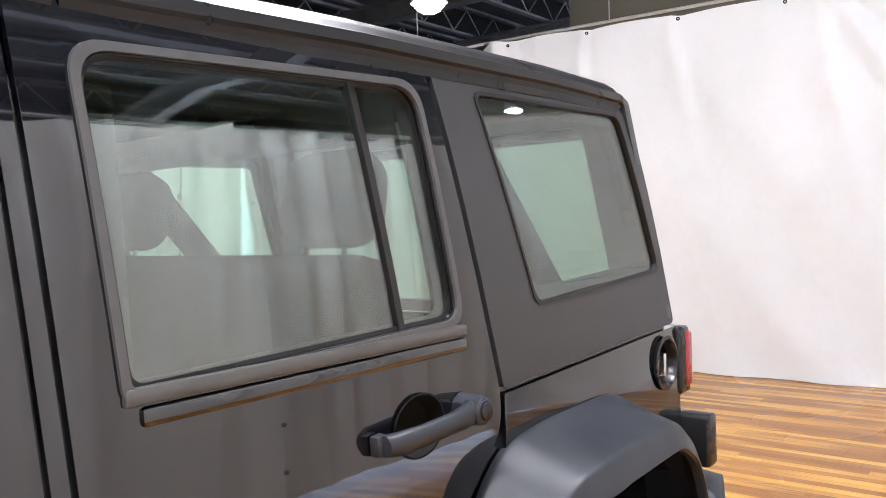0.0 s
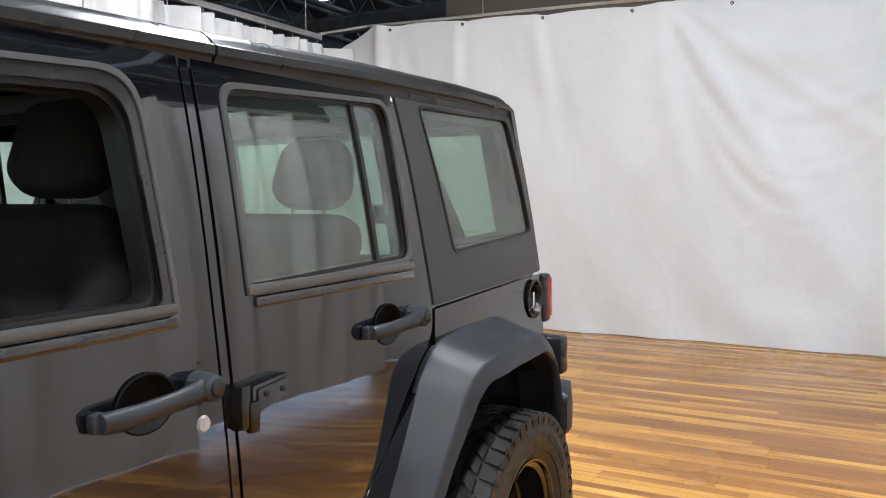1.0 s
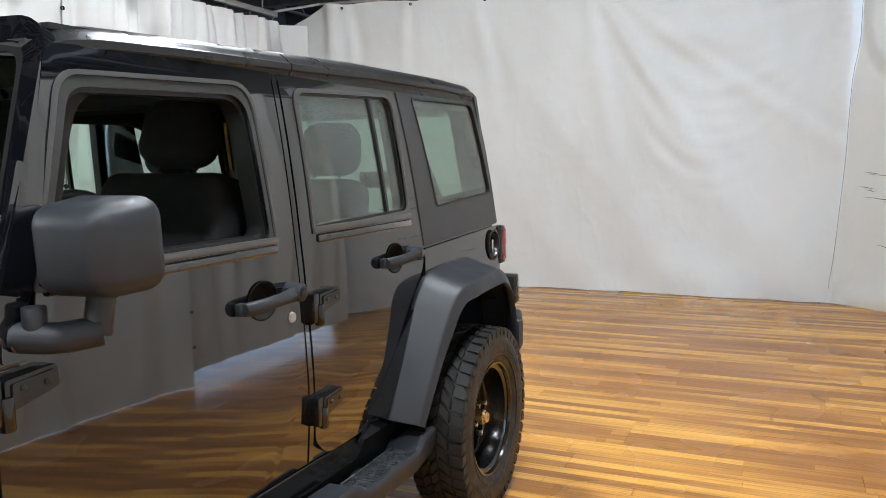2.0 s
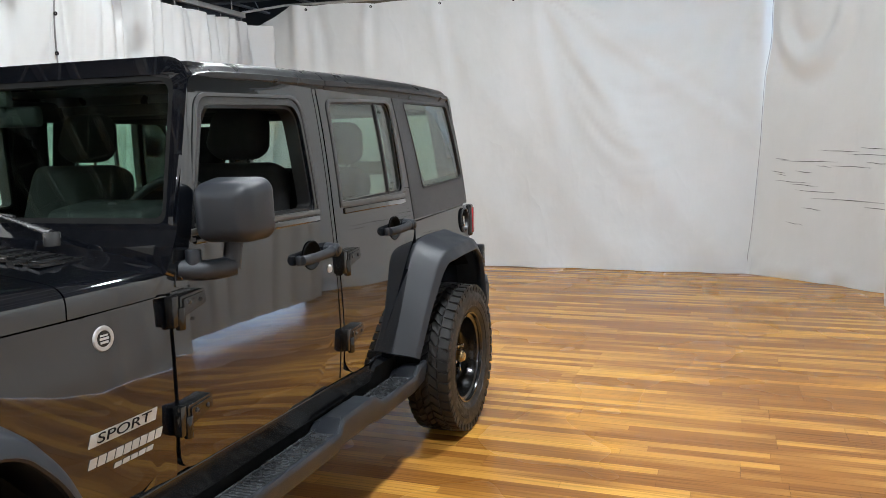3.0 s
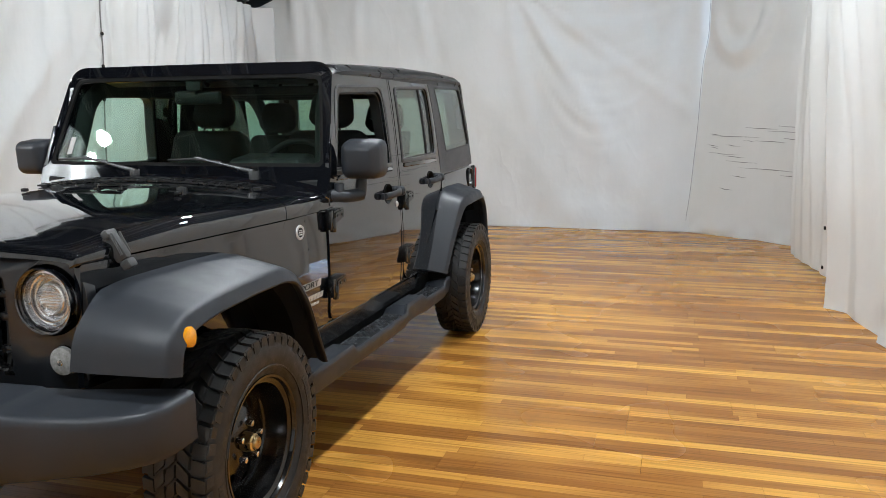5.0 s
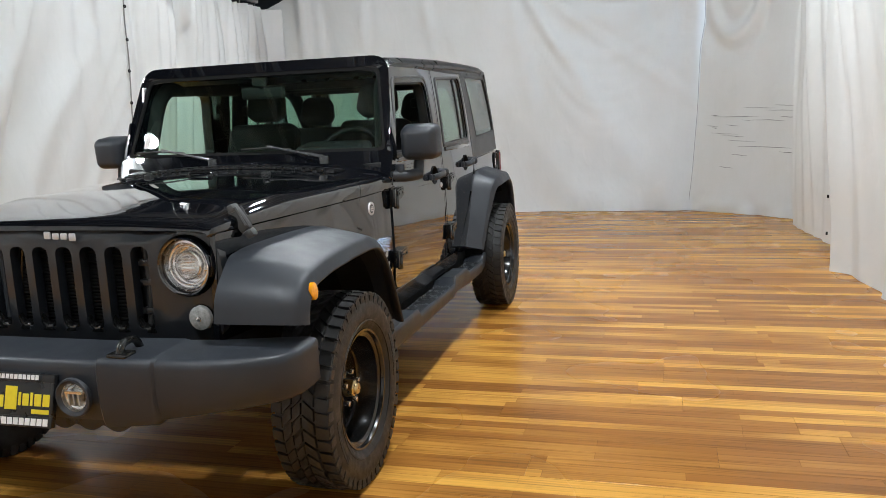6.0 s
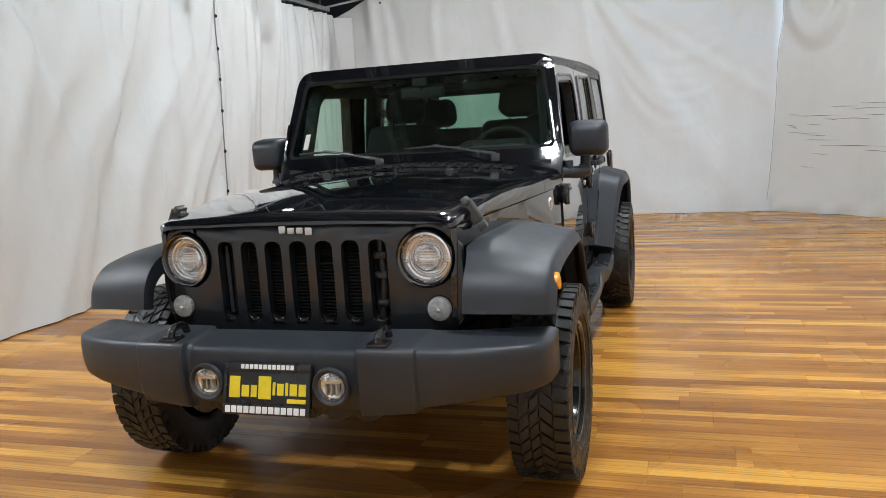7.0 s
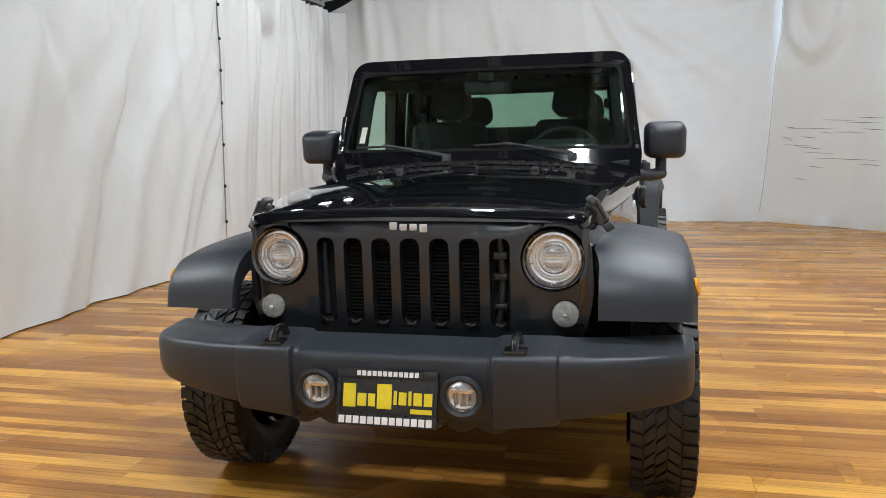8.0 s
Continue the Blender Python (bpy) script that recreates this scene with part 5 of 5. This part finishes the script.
for sx in (1, -1):
    fx = 0.228 * sx
    fg = part("fog_lamp", moved(lathe([(0.065, 0.004), (0.063, -0.007), (0.058, -0.009), (0.049, -0.003), (0.045, 0.006), (0.045, 0.03)], 36, "y"), pose(fx, -0.718, 0.560)), PLASTIC, bumper, "round fog lamp in a grey plastic ring")
    part("reflector", moved(lathe([(0.046, 0.0), (0.041, 0.012), (0.030, 0.016), (0.028, 0.022), (0.0, 0.026)], 28, "y"), pose(fx, -0.718, 0.560)), REFLECTOR, fg)
    for k in (-0.018, 0.0, 0.018):
        part("reflector_bar", moved(box(k - 0.003, k + 0.003, -0.002, 0.02, -0.028, 0.012), pose(fx, -0.718, 0.560)), SMOKE, fg)
    part("reflector_shelf", moved(box(-0.032, 0.032, -0.002, 0.02, 0.012, 0.020), pose(fx, -0.718, 0.560)), CHROME, fg)
    lens = part("fog_lens", moved(lathe([(0.046, 0.002), (0.034, -0.004), (0.0, -0.008)], 28, "y"), pose(fx, -0.718, 0.560)), LENS, fg, "clear fog lamp lens")
    lens.visible_shadow = False
    hk = tube(bent([(0.383 * sx, -0.56, 0.66), (0.383 * sx, -0.60, 0.73), (0.383 * sx, -0.665, 0.725), (0.383 * sx, -0.685, 0.68)], 0.03), 0.013, 10)
    part("tow_hook", merge(hk, box(0.383 * sx - 0.035, 0.383 * sx + 0.035, -0.70, -0.64, 0.682, 0.700, 0.006)), STEEL_BLACK, bumper, "black tow hook")
lp = pose(0, -0.722, 0.545, -15, 0, 0)
pl = part("front_plate", moved(box(-0.158, 0.158, -0.004, 0.012, -0.084, 0.084, 0.004), lp), TRIM, car, "black dealer plate with yellow and white bars")
for x0, x1, z0, z1 in ((-0.158, 0.158, 0.058, 0.084), (-0.158, 0.158, -0.084, -0.050), (-0.158, -0.146, -0.050, 0.058), (0.146, 0.158, -0.050, 0.058)):
    part("plate_frame", moved(box(x0, x1, -0.008, -0.0038, z0, z1, 0.0015), lp), TRIM, pl)
for i in range(12):
    part("plate_bar", moved(box(-0.095 + 0.0165 * i, -0.083 + 0.0165 * i, -0.0095, -0.007, 0.065, 0.080), lp), PLATE_WHITE, pl, "small white bar")
for i in range(13):
    part("plate_bar", moved(box(-0.148 + 0.0228 * i, -0.130 + 0.0228 * i, -0.0095, -0.007, -0.078, -0.056), lp), PLATE_WHITE, pl, "white bar")
yl = [(-0.138, -0.098, -0.030, 0.040), (-0.092, -0.064, -0.026, 0.012), (-0.058, -0.036, -0.026, 0.012), (-0.030, 0.016, -0.032, 0.042), (0.022, 0.032, -0.018, 0.024), (0.038, 0.062, -0.018, 0.020), (0.068, 0.078, -0.018, 0.024), (0.084, 0.110, -0.018, 0.020), (0.116, 0.142, -0.018, 0.020), (0.075, 0.142, -0.042, -0.028)]
for a, b, c, d in yl:
    part("plate_bar", moved(box(a, b, -0.0055, -0.0035, c, d, 0.0006, 1), lp), YELLOW_INK, pl, "yellow bar")

# side steps
for sx in (1, -1):
    rings = []
    for y, x1, zt, zb in [(0.50, 0.79, 0.400, 0.36), (0.53, 0.835, 0.430, 0.335), (0.60, 0.848, 0.445, 0.325), (0.93, 0.850, 0.445, 0.325), (0.97, 0.850, 0.412, 0.325), (1.66, 0.848, 0.412, 0.325), (1.72, 0.836, 0.450, 0.33), (1.98, 0.836, 0.450, 0.33), (2.04, 0.846, 0.412, 0.325), (2.40, 0.846, 0.412, 0.325), (2.45, 0.842, 0.448, 0.33), (2.56, 0.832, 0.445, 0.335), (2.60, 0.78, 0.41, 0.36)]:
        rings.append([(a, y, b) for a, b in [(0.702, zb + 0.01), (0.702, zt - 0.026), (0.736, zt - 0.016), (0.740, zt - 0.003), (0.745, zt), (x1 - 0.022, zt), (x1 - 0.017, zt + 0.007), (x1 - 0.007, zt + 0.006), (x1 - 0.001, zt - 0.002), (x1 + 0.001, zt - 0.016), (x1 - 0.012, zb + 0.02), (x1 - 0.04, zb)]])
    st = part("side_step", mirrored(loft(rings), sx), PLASTIC, car, "grey plastic side step", 30)
    for ya, yb in ((0.985, 1.65), (2.055, 2.39)):
        bms = [box(0.747, 0.823, ya, yb, 0.409, 0.4145, 0.002)]
        j = 0
        yy = ya + 0.02
        while yy < yb - 0.02:
            for k in range(6):
                a = 40 if (k + j) % 2 else -40
                bms.append(moved(box(-0.0066, 0.0066, -0.0026, 0.0026, 0, 0.004), pose(0.754 + 0.0125 * k, yy, 0.414, 0, 0, a)))
            yy, j = yy + 0.0185, j + 1
        part("tread_pad", mirrored(merge(*bms), sx), PAD, st, "dark grey diamond tread pad")
        part("pad_bead", mirrored(box(0.737, 0.7445, ya - 0.01, yb + 0.01, 0.408, 0.4215, 0.003), sx), PAD, st)
    for y in (0.75, 1.4, 2.2):
        part("step_bracket", mirrored(box(0.5, 0.78, y - 0.03, y + 0.03, 0.36, 0.40, 0.005), sx), DARK, st)

# underside, axles
part("chassis", merge(box(-0.40, -0.28, -0.50, 3.5, 0.42, 0.54, 0.01), box(0.28, 0.40, -0.50, 3.5, 0.42, 0.54, 0.01), box(-0.66, 0.66, 0.5, 3.46, 0.54, 0.60), box(-0.45, 0.45, -0.53, -0.48, 0.44, 0.62), box(-0.3, 0.3, 1.0, 2.4, 0.38, 0.44, 0.02)), DARK, car)
for y in (0.0, 2.946):
    part("axle", merge(tube([(-0.70, y, 0.373), (0.70, y, 0.373)], 0.045, 14), moved(cyl(0.14, 0.20, 20, "x", 0.04), pose(-0.22 if y < 1 else 0.0, y, 0.40)), tube([(-0.45, y + 0.05, 0.40), (-0.45, y + 0.03, 0.85)], 0.035, 10), tube([(0.45, y + 0.05, 0.40), (0.45, y + 0.03, 0.85)], 0.035, 10)), DARK, car)


# wheels
def tyre_mesh():
    half = [(0.218, 0.088), (0.226, 0.100), (0.250, 0.113), (0.290, 0.122), (0.330, 0.122), (0.360, 0.115), (0.376, 0.104), (0.381, 0.080), (0.383, 0.0)]
    wall = [lathe(half + [(r, -s) for r, s in half[-2::-1]], 72, "x")]
    bms = []

    def lug(a, da, x0, x1, skew, r0, r1, taper=0.85):
        b = bmesh.new()
        vs = []
        for r, k in ((r0, 1.0), (r1, taper)):
            for xx, aa in ((x0, -1), (x1, -1), (x1, 1), (x0, 1)):
                xm = (x0 + x1) / 2 + (xx - (x0 + x1) / 2) * k
                ang = a + da * aa * 0.5 * k + skew * (xx - x0)
                vs.append(b.verts.new((xm, r * math.cos(ang), r * math.sin(ang))))
        for f in ((3, 2, 1, 0), (4, 5, 6, 7), (0, 1, 5, 4), (1, 2, 6, 5), (2, 3, 7, 6), (3, 0, 4, 7)):
            b.faces.new([vs[i] for i in f])
        return b

    n = 46
    for i in range(n):
        a = 2 * math.pi * i / n
        st = 2 * math.pi / n
        for s in (1, -1):
            o = a + (0.5 * st if s < 0 else 0)
            bms.append(lug(o, st * 0.78, 0.068 * s, 0.119 * s, 0.4, 0.374, 0.390, 0.9))
            bms.append(lug(o + 0.25 * st, st * 0.82, 0.021 * s, 0.065 * s, 1.9 * s, 0.378, 0.394, 0.9))
            reach = 0.012 if i % 2 else 0.0
            b = bmesh.new()
            bmesh.ops.create_cube(b, size=1)
            for v in b.verts:
                v.co = Vector((v.co.x * 0.006 * (1 if v.co.y < 0 else 1.2) + 0.1165, 0.3675 + v.co.y * 0.034 - reach * (v.co.y < 0), v.co.z * 0.034))
            moved(b, pose(0, 0, 0, math.degrees(o), 0, 0))
            if s < 0:
                mirrored(b, -1)
            bms.append(b)
        bms.append(lug(a, st * 0.80, -0.018, 0.018, -2.2, 0.378, 0.395, 0.9))
    # raised letter-like ribs on the outer wall
    for i in range(26):
        a = (i - 13) * 0.052 + (0 if i < 13 else math.pi - 0.5)
        wall.append(moved(box(0.121, 0.1245, 0.296, 0.322, -0.006, 0.006, 0.001, 1), pose(0, 0, 0, math.degrees(a) + 20, 0, 0)))
    wall.append(lathe([(0.262, 0.116), (0.262, 0.1195), (0.268, 0.1205), (0.270, 0.118)], 72, "x"))
    wall, bms = merge(*wall), merge(*bms)
    for b in (wall, bms):
        for v in b.verts:
            if v.co.x < 0:
                v.co.x *= 0.80
            r = math.hypot(v.co.y, v.co.z)
            k = (0.218 + (r - 0.218) * 0.88) / r
            v.co.y, v.co.z = v.co.y * k, v.co.z * k
    return mesh_from("tyre", wall, RUBBER, 30), mesh_from("tread", bms, RUBBER, 30)


def rim_mesh():
    holes = []
    for i in range(8):
        a = 2 * math.pi * i / 8
        ca, sa = math.cos(a), math.sin(a)
        holes.append([(0.134 * ca + x * ca - y * sa, 0.134 * sa + x * sa + y * ca) for x, y in rounded([(-0.020, -0.022), (-0.020, 0.022), (0.022, 0.030), (0.022, -0.030)], 0.013, 4)])
    disc = plate(circle(0, 0, 0.180, 64), holes, 0.008, lambda u, v, w: (0.030 - 0.030 * smooth(0.09, 0.17, math.hypot(u, v)) + 0.018 * smooth(0.08, 0.05, math.hypot(u, v)) + w, u, v), (), (), 0.003)
    barrel = lathe([(0.178, -0.002), (0.186, 0.012), (0.190, 0.040), (0.197, 0.060), (0.200, 0.084), (0.212, 0.090), (0.226, 0.094), (0.231, 0.102), (0.228, 0.107), (0.220, 0.105), (0.216, 0.094)], 64, "x")
    back = lathe([(0.178, -0.002), (0.185, -0.10), (0.2, -0.11)], 48, "x")
    ribs = lathe([(0.178, 0.004), (0.174, 0.010), (0.170, 0.004)], 64, "x")
    return mesh_from("rim", merge(disc, barrel, back, ribs), STEEL_BLACK, 34)


def hub_meshes():
    cap = mesh_from("hub_cap", lathe([(0.0, 0.082), (0.018, 0.082), (0.021, 0.079), (0.023, 0.070), (0.030, 0.066), (0.033, 0.045), (0.034, 0.030)], 28, "x"), BRASS)
    nut = mesh_from("lug_nut", merge(moved(cyl(0.011, 0.026, 6, "x", 0.002), pose(0.048, 0, 0))), CHROME)
    drum = mesh_from("brake_disc", merge(moved(cyl(0.155, 0.02, 40, "x"), pose(-0.06, 0, 0)), moved(cyl(0.08, 0.10, 30, "x"), pose(-0.05, 0, 0))), DARK)
    return cap, nut, drum


TYRE_ME, TREAD_ME = tyre_mesh()
RIM_ME = rim_mesh()
CAP_ME, NUT_ME, DRUM_ME = hub_meshes()
for k, (x, y, turn) in enumerate([(0.808, 0.0, 12), (0.808, 2.946, 47), (-0.808, 0.0, 80), (-0.808, 2.946, 140)]):
    wheel = empty("wheel", 0, 0, 0, car)
    wheel.parent, wheel.matrix_parent_inverse = car, car.matrix_basis.inverted()
    wheel.matrix_basis = pose(x, y, 0.373) @ (pose(0, 0, 0, 0, 0, 180) if x < 0 else Matrix()) @ pose(0, 0, 0, turn, 0, 0)
    tagged(wheel, "black steel wheel with a chunky off-road tyre")
    for name, me in (("tyre", TYRE_ME), ("tread", TREAD_ME), ("rim", RIM_ME), ("hub_cap", CAP_ME), ("brake_disc", DRUM_ME)):
        o = new(name, me)
        o.parent = wheel
        if name == "tread":
            tagged(o, "worn chunky tread blocks", kind="stuff")
        if name == "hub_cap":
            tagged(o, "brass-coloured hub cap")
    for i in range(5):
        o = new("lug_nut", NUT_ME)
        o.parent = wheel
        a = 2 * math.pi * i / 5
        o.location = (0, 0.0635 * math.cos(a), 0.0635 * math.sin(a))


# ---- cabin ----
def seat(x, y, z, w, back_h, name, label, rests):
    """A car seat: cushion, leaning backrest, one or more headrests on posts."""
    st = empty(name, x, y, z, car)
    st.parent, st.matrix_parent_inverse = car, car.matrix_basis.inverted()
    st.matrix_basis = pose(x, y, z)
    tagged(st, label)
    cush = box(-w / 2, w / 2, -0.52, 0.02, 0.0, 0.17, 0.06, 4)
    for v in cush.verts:
        v.co.z += 0.03 * (-v.co.y) / 0.5
    part_in(st, "seat_cushion", cush)
    bk = box(-w / 2, w / 2, -0.07, 0.07, 0.0, back_h, 0.055, 4)
    for v in bk.verts:
        f = v.co.z / back_h
        v.co.x *= 1 - 0.16 * smooth(0.6, 1.0, f) * (1 if w < 0.8 else 0.2)
        v.co.y += 0.03 * math.cos(v.co.x / w * math.pi) * (1 if v.co.y > 0 else -0.2)
    part_in(st, "backrest", moved(bk, pose(0, 0.02, 0.10, -16, 0, 0)))
    tilt = pose(0, 0.02, 0.10, -16, 0, 0)
    for rx in rests:
        hr = box(-0.122, 0.122, -0.06, 0.06, 0.020, 0.222, 0.058, 5)
        for v in hr.verts:
            v.co.x *= 1.06 - 0.16 * smooth(0.10, 0.22, v.co.z) - 0.12 * smooth(0.08, 0.02, v.co.z)
        part_in(st, "headrest", moved(hr, tilt @ pose(rx, 0, back_h)))
        for dx in (-0.055, 0.055):
            part_in(st, "headrest_post", moved(cyl(0.006, 0.10, 8), tilt @ pose(rx + dx, 0, back_h - 0.015)), CHROME)
    return st


def part_in(st, name, bm, material=None):
    o = new(name, mesh_from(name, bm, material or CLOTH))
    o.parent = st
    return o


for sx in (1, -1):
    seat(0.365 * sx, 1.62, 0.70, 0.52, 0.60, "front_seat", "black cloth front seat with headrest", [0.0])
seat(0.0, 2.43, 0.74, 1.14, 0.52, "rear_bench", "black cloth rear bench with two headrests", [-0.38, 0.38])
dash = loft([[(x, a, b) for a, b in [(0.93, 0.75), (0.93, 1.17), (0.98, 1.205), (1.10, 1.215), (1.22, 1.19), (1.27, 1.12), (1.24, 0.98), (1.12, 0.75)]] for x in (-0.69, -0.6, 0.0, 0.6, 0.69)])
dash = part("dashboard", dash, INNER, car, "black moulded dashboard")
part("instrument_hood", moved(box(-0.18, 0.18, -0.10, 0.10, -0.05, 0.045, 0.03, 3), pose(0.355, 1.18, 1.225, 8, 0, 0)), INNER, dash)
part("dash_vent", merge(*[moved(lathe([(0.045, 0.0), (0.045, 0.015), (0.036, 0.015), (0.0, 0.006)], 20, "y"), pose(x, 1.255, 1.13)) for x in (-0.6, -0.1, 0.1, 0.6)]), TRIM, dash)
sw = merge(lathe([(0.185 + 0.015 * math.cos(a), 0.015 * math.sin(a)) for a in [2 * math.pi * k / 10 for k in range(11)]], 40, "y"), moved(lathe([(0.0, 0.03), (0.06, 0.025), (0.075, 0.0), (0.06, -0.03), (0.0, -0.04)], 24, "y"), pose(0, 0, -0.01)), box(-0.18, 0.18, -0.012, 0.012, -0.03, 0.015, 0.008), box(-0.02, 0.02, -0.012, 0.012, -0.18, 0, 0.008), tube([(0, -0.02, 0), (0, -0.25, -0.02)], 0.03, 10))
part("steering_wheel", moved(sw, pose(0.355, 1.40, 1.165, -24, 0, 0)), INNER, car, "black steering wheel")
part("interior_mirror", merge(moved(box(-0.115, 0.115, -0.02, 0.02, -0.032, 0.032, 0.014, 3), pose(0.0, 1.15, 1.545, 4, 0, 4)), tube([(0.0, 1.14, 1.56), (0.0, 1.115, 1.60)], 0.012, 8), box(-0.04, 0.04, 1.106, 1.135, 1.575, 1.63, 0.010)), INNER, car, "black interior mirror")
for sx in (1, -1):
    part("sun_visor", mirrored(moved(box(0.13, 0.55, -0.07, 0.07, -0.01, 0.01, 0.008), pose(0, 1.22, 1.63, -12, 0, 0)), sx), INNER, car)
part("cabin_floor", box(-0.68, 0.68, 0.95, 3.46, 0.60, 0.66), INNER, car)
bars = []
for sx in (1, -1):
    bars.append(tube(bent([(0.668 * sx, 1.065, 1.20), (0.630 * sx, 1.19, 1.605), (0.60 * sx, 1.98, 1.61), (0.59 * sx, 2.75, 1.62), (0.60 * sx, 3.25, 1.05), (0.60 * sx, 3.3, 0.75)], 0.14), 0.045, 12))
    bars.append(tube(bent([(0.63 * sx, 1.98, 0.68), (0.62 * sx, 1.98, 1.30), (0.59 * sx, 1.985, 1.61)], 0.12), 0.047, 12))
for y, z in ((1.985, 1.615), (2.72, 1.62)):
    bars.append(tube([(-0.59, y, z), (0.59, y, z)], 0.045, 12))
part("roll_cage", merge(*bars), CLOTH, car, "padded black roll cage", 60)
for sx in (1, -1):
    part("seat_belt", mirrored(plate([(1.965, 0.75), (1.985, 1.56), (2.03, 1.56), (2.01, 0.75)], [], 0.003, lambda u, v, w: (0.575 + w, u, v), (), (), 0), sx), RUBBER_STRAP, car)
    part("belt_guide", mirrored(box(0.535, 0.575, 1.945, 2.045, 1.44, 1.50, 0.015), sx), INNER, car)
part("headliner", box(-0.66, 0.66, 1.16, 3.33, 1.672, 1.684), INNER, car)
part("rear_speaker_bar", box(-0.5, 0.5, 1.93, 2.06, 1.58, 1.655, 0.03), INNER, car)


# the cabin stands a little broader on its far side
def broaden(ob):
    for child in ob.children:
        if child.type == "MESH":
            for v in child.data.vertices:
                if v.co.x < 0.68:
                    v.co.x -= 0.036 * smooth(0.2, 1.0, v.co.y) * (0.68 - v.co.x) / 1.36
            broaden(child)


broaden(car)


# ---- floor boards ----
BOARD_L, BOARD_W = 1.29, 0.195


def board_mesh():
    bm = bmesh.new()
    w, l, h, g, b = BOARD_W, BOARD_L, 0.012, 0.0005, 0.0006
    lo = [(g, g), (l - g, g), (l - g, w - g), (g, w - g)]
    hi = [(g + b, g + b), (l - g - b, g + b), (l - g - b, w - g - b), (g + b, w - g - b)]
    v0 = [bm.verts.new((x, y, -h)) for x, y in lo]
    v1 = [bm.verts.new((x, y, -b * 0.6)) for x, y in lo]
    v2 = [bm.verts.new((x, y, 0)) for x, y in hi]
    for a, c in ((v0, v1), (v1, v2)):
        for i in range(4):
            j = (i + 1) % 4
            bm.faces.new((a[i], a[j], c[j], c[i]))
    bm.faces.new(v2)
    me = mesh_from("board", bm, PLANK, 20)
    return me


BOARD = board_mesh()
rb = random.Random(3)
rest_verts, rest_faces = [], []
LOCAL = [tuple(v.co) for v in BOARD.vertices]
FACES = [tuple(f.vertices) for f in BOARD.polygons]
y0 = 0.148 - BOARD_W * 40
while y0 < 15.9:
    x0 = -9.0 - rb.random() * BOARD_L
    if abs(y0 - 0.733) < 0.02:
        x0 = 1.272 - BOARD_L * 8
    if abs(y0 - 0.148) < 0.02:
        x0 = 1.49 - BOARD_L * 9
    while x0 < 9.0:
        mid = x0 + BOARD_L / 2
        z0 = rb.uniform(-0.0006, 0.0)
        if (-0.4 < y0 < 5.8 and 0.5 < mid < 4.2) or (-3.0 < y0 < 1.6 and -3.4 < mid <= 0.5) or (-3.0 < y0 <= -0.4 and 0.5 < mid < 3.0):
            ob = new("board", BOARD)
            ob.location = (x0, y0, z0)
            under(ob, part_of_floor)
        else:
            base = len(rest_verts)
            rest_verts += [(max(-9.0, min(9.0, x + x0)), min(16.0, y + y0) - 0.148, z + z0) for x, y, z in LOCAL]
            rest_faces += [tuple(base + i for i in f) for f in FACES]
        x0 += BOARD_L
    y0 += BOARD_W
rest_mesh = bpy.data.meshes.new("board_field")
rest_mesh.from_pydata(rest_verts, [], rest_faces)
rest_mesh.materials.append(PLANK_JOINED)
field = new("board_field", rest_mesh)
field.location = (0, 0.148, 0)
under(field, part_of_floor)
tagged(field, "far laminate boards", kind="stuff")
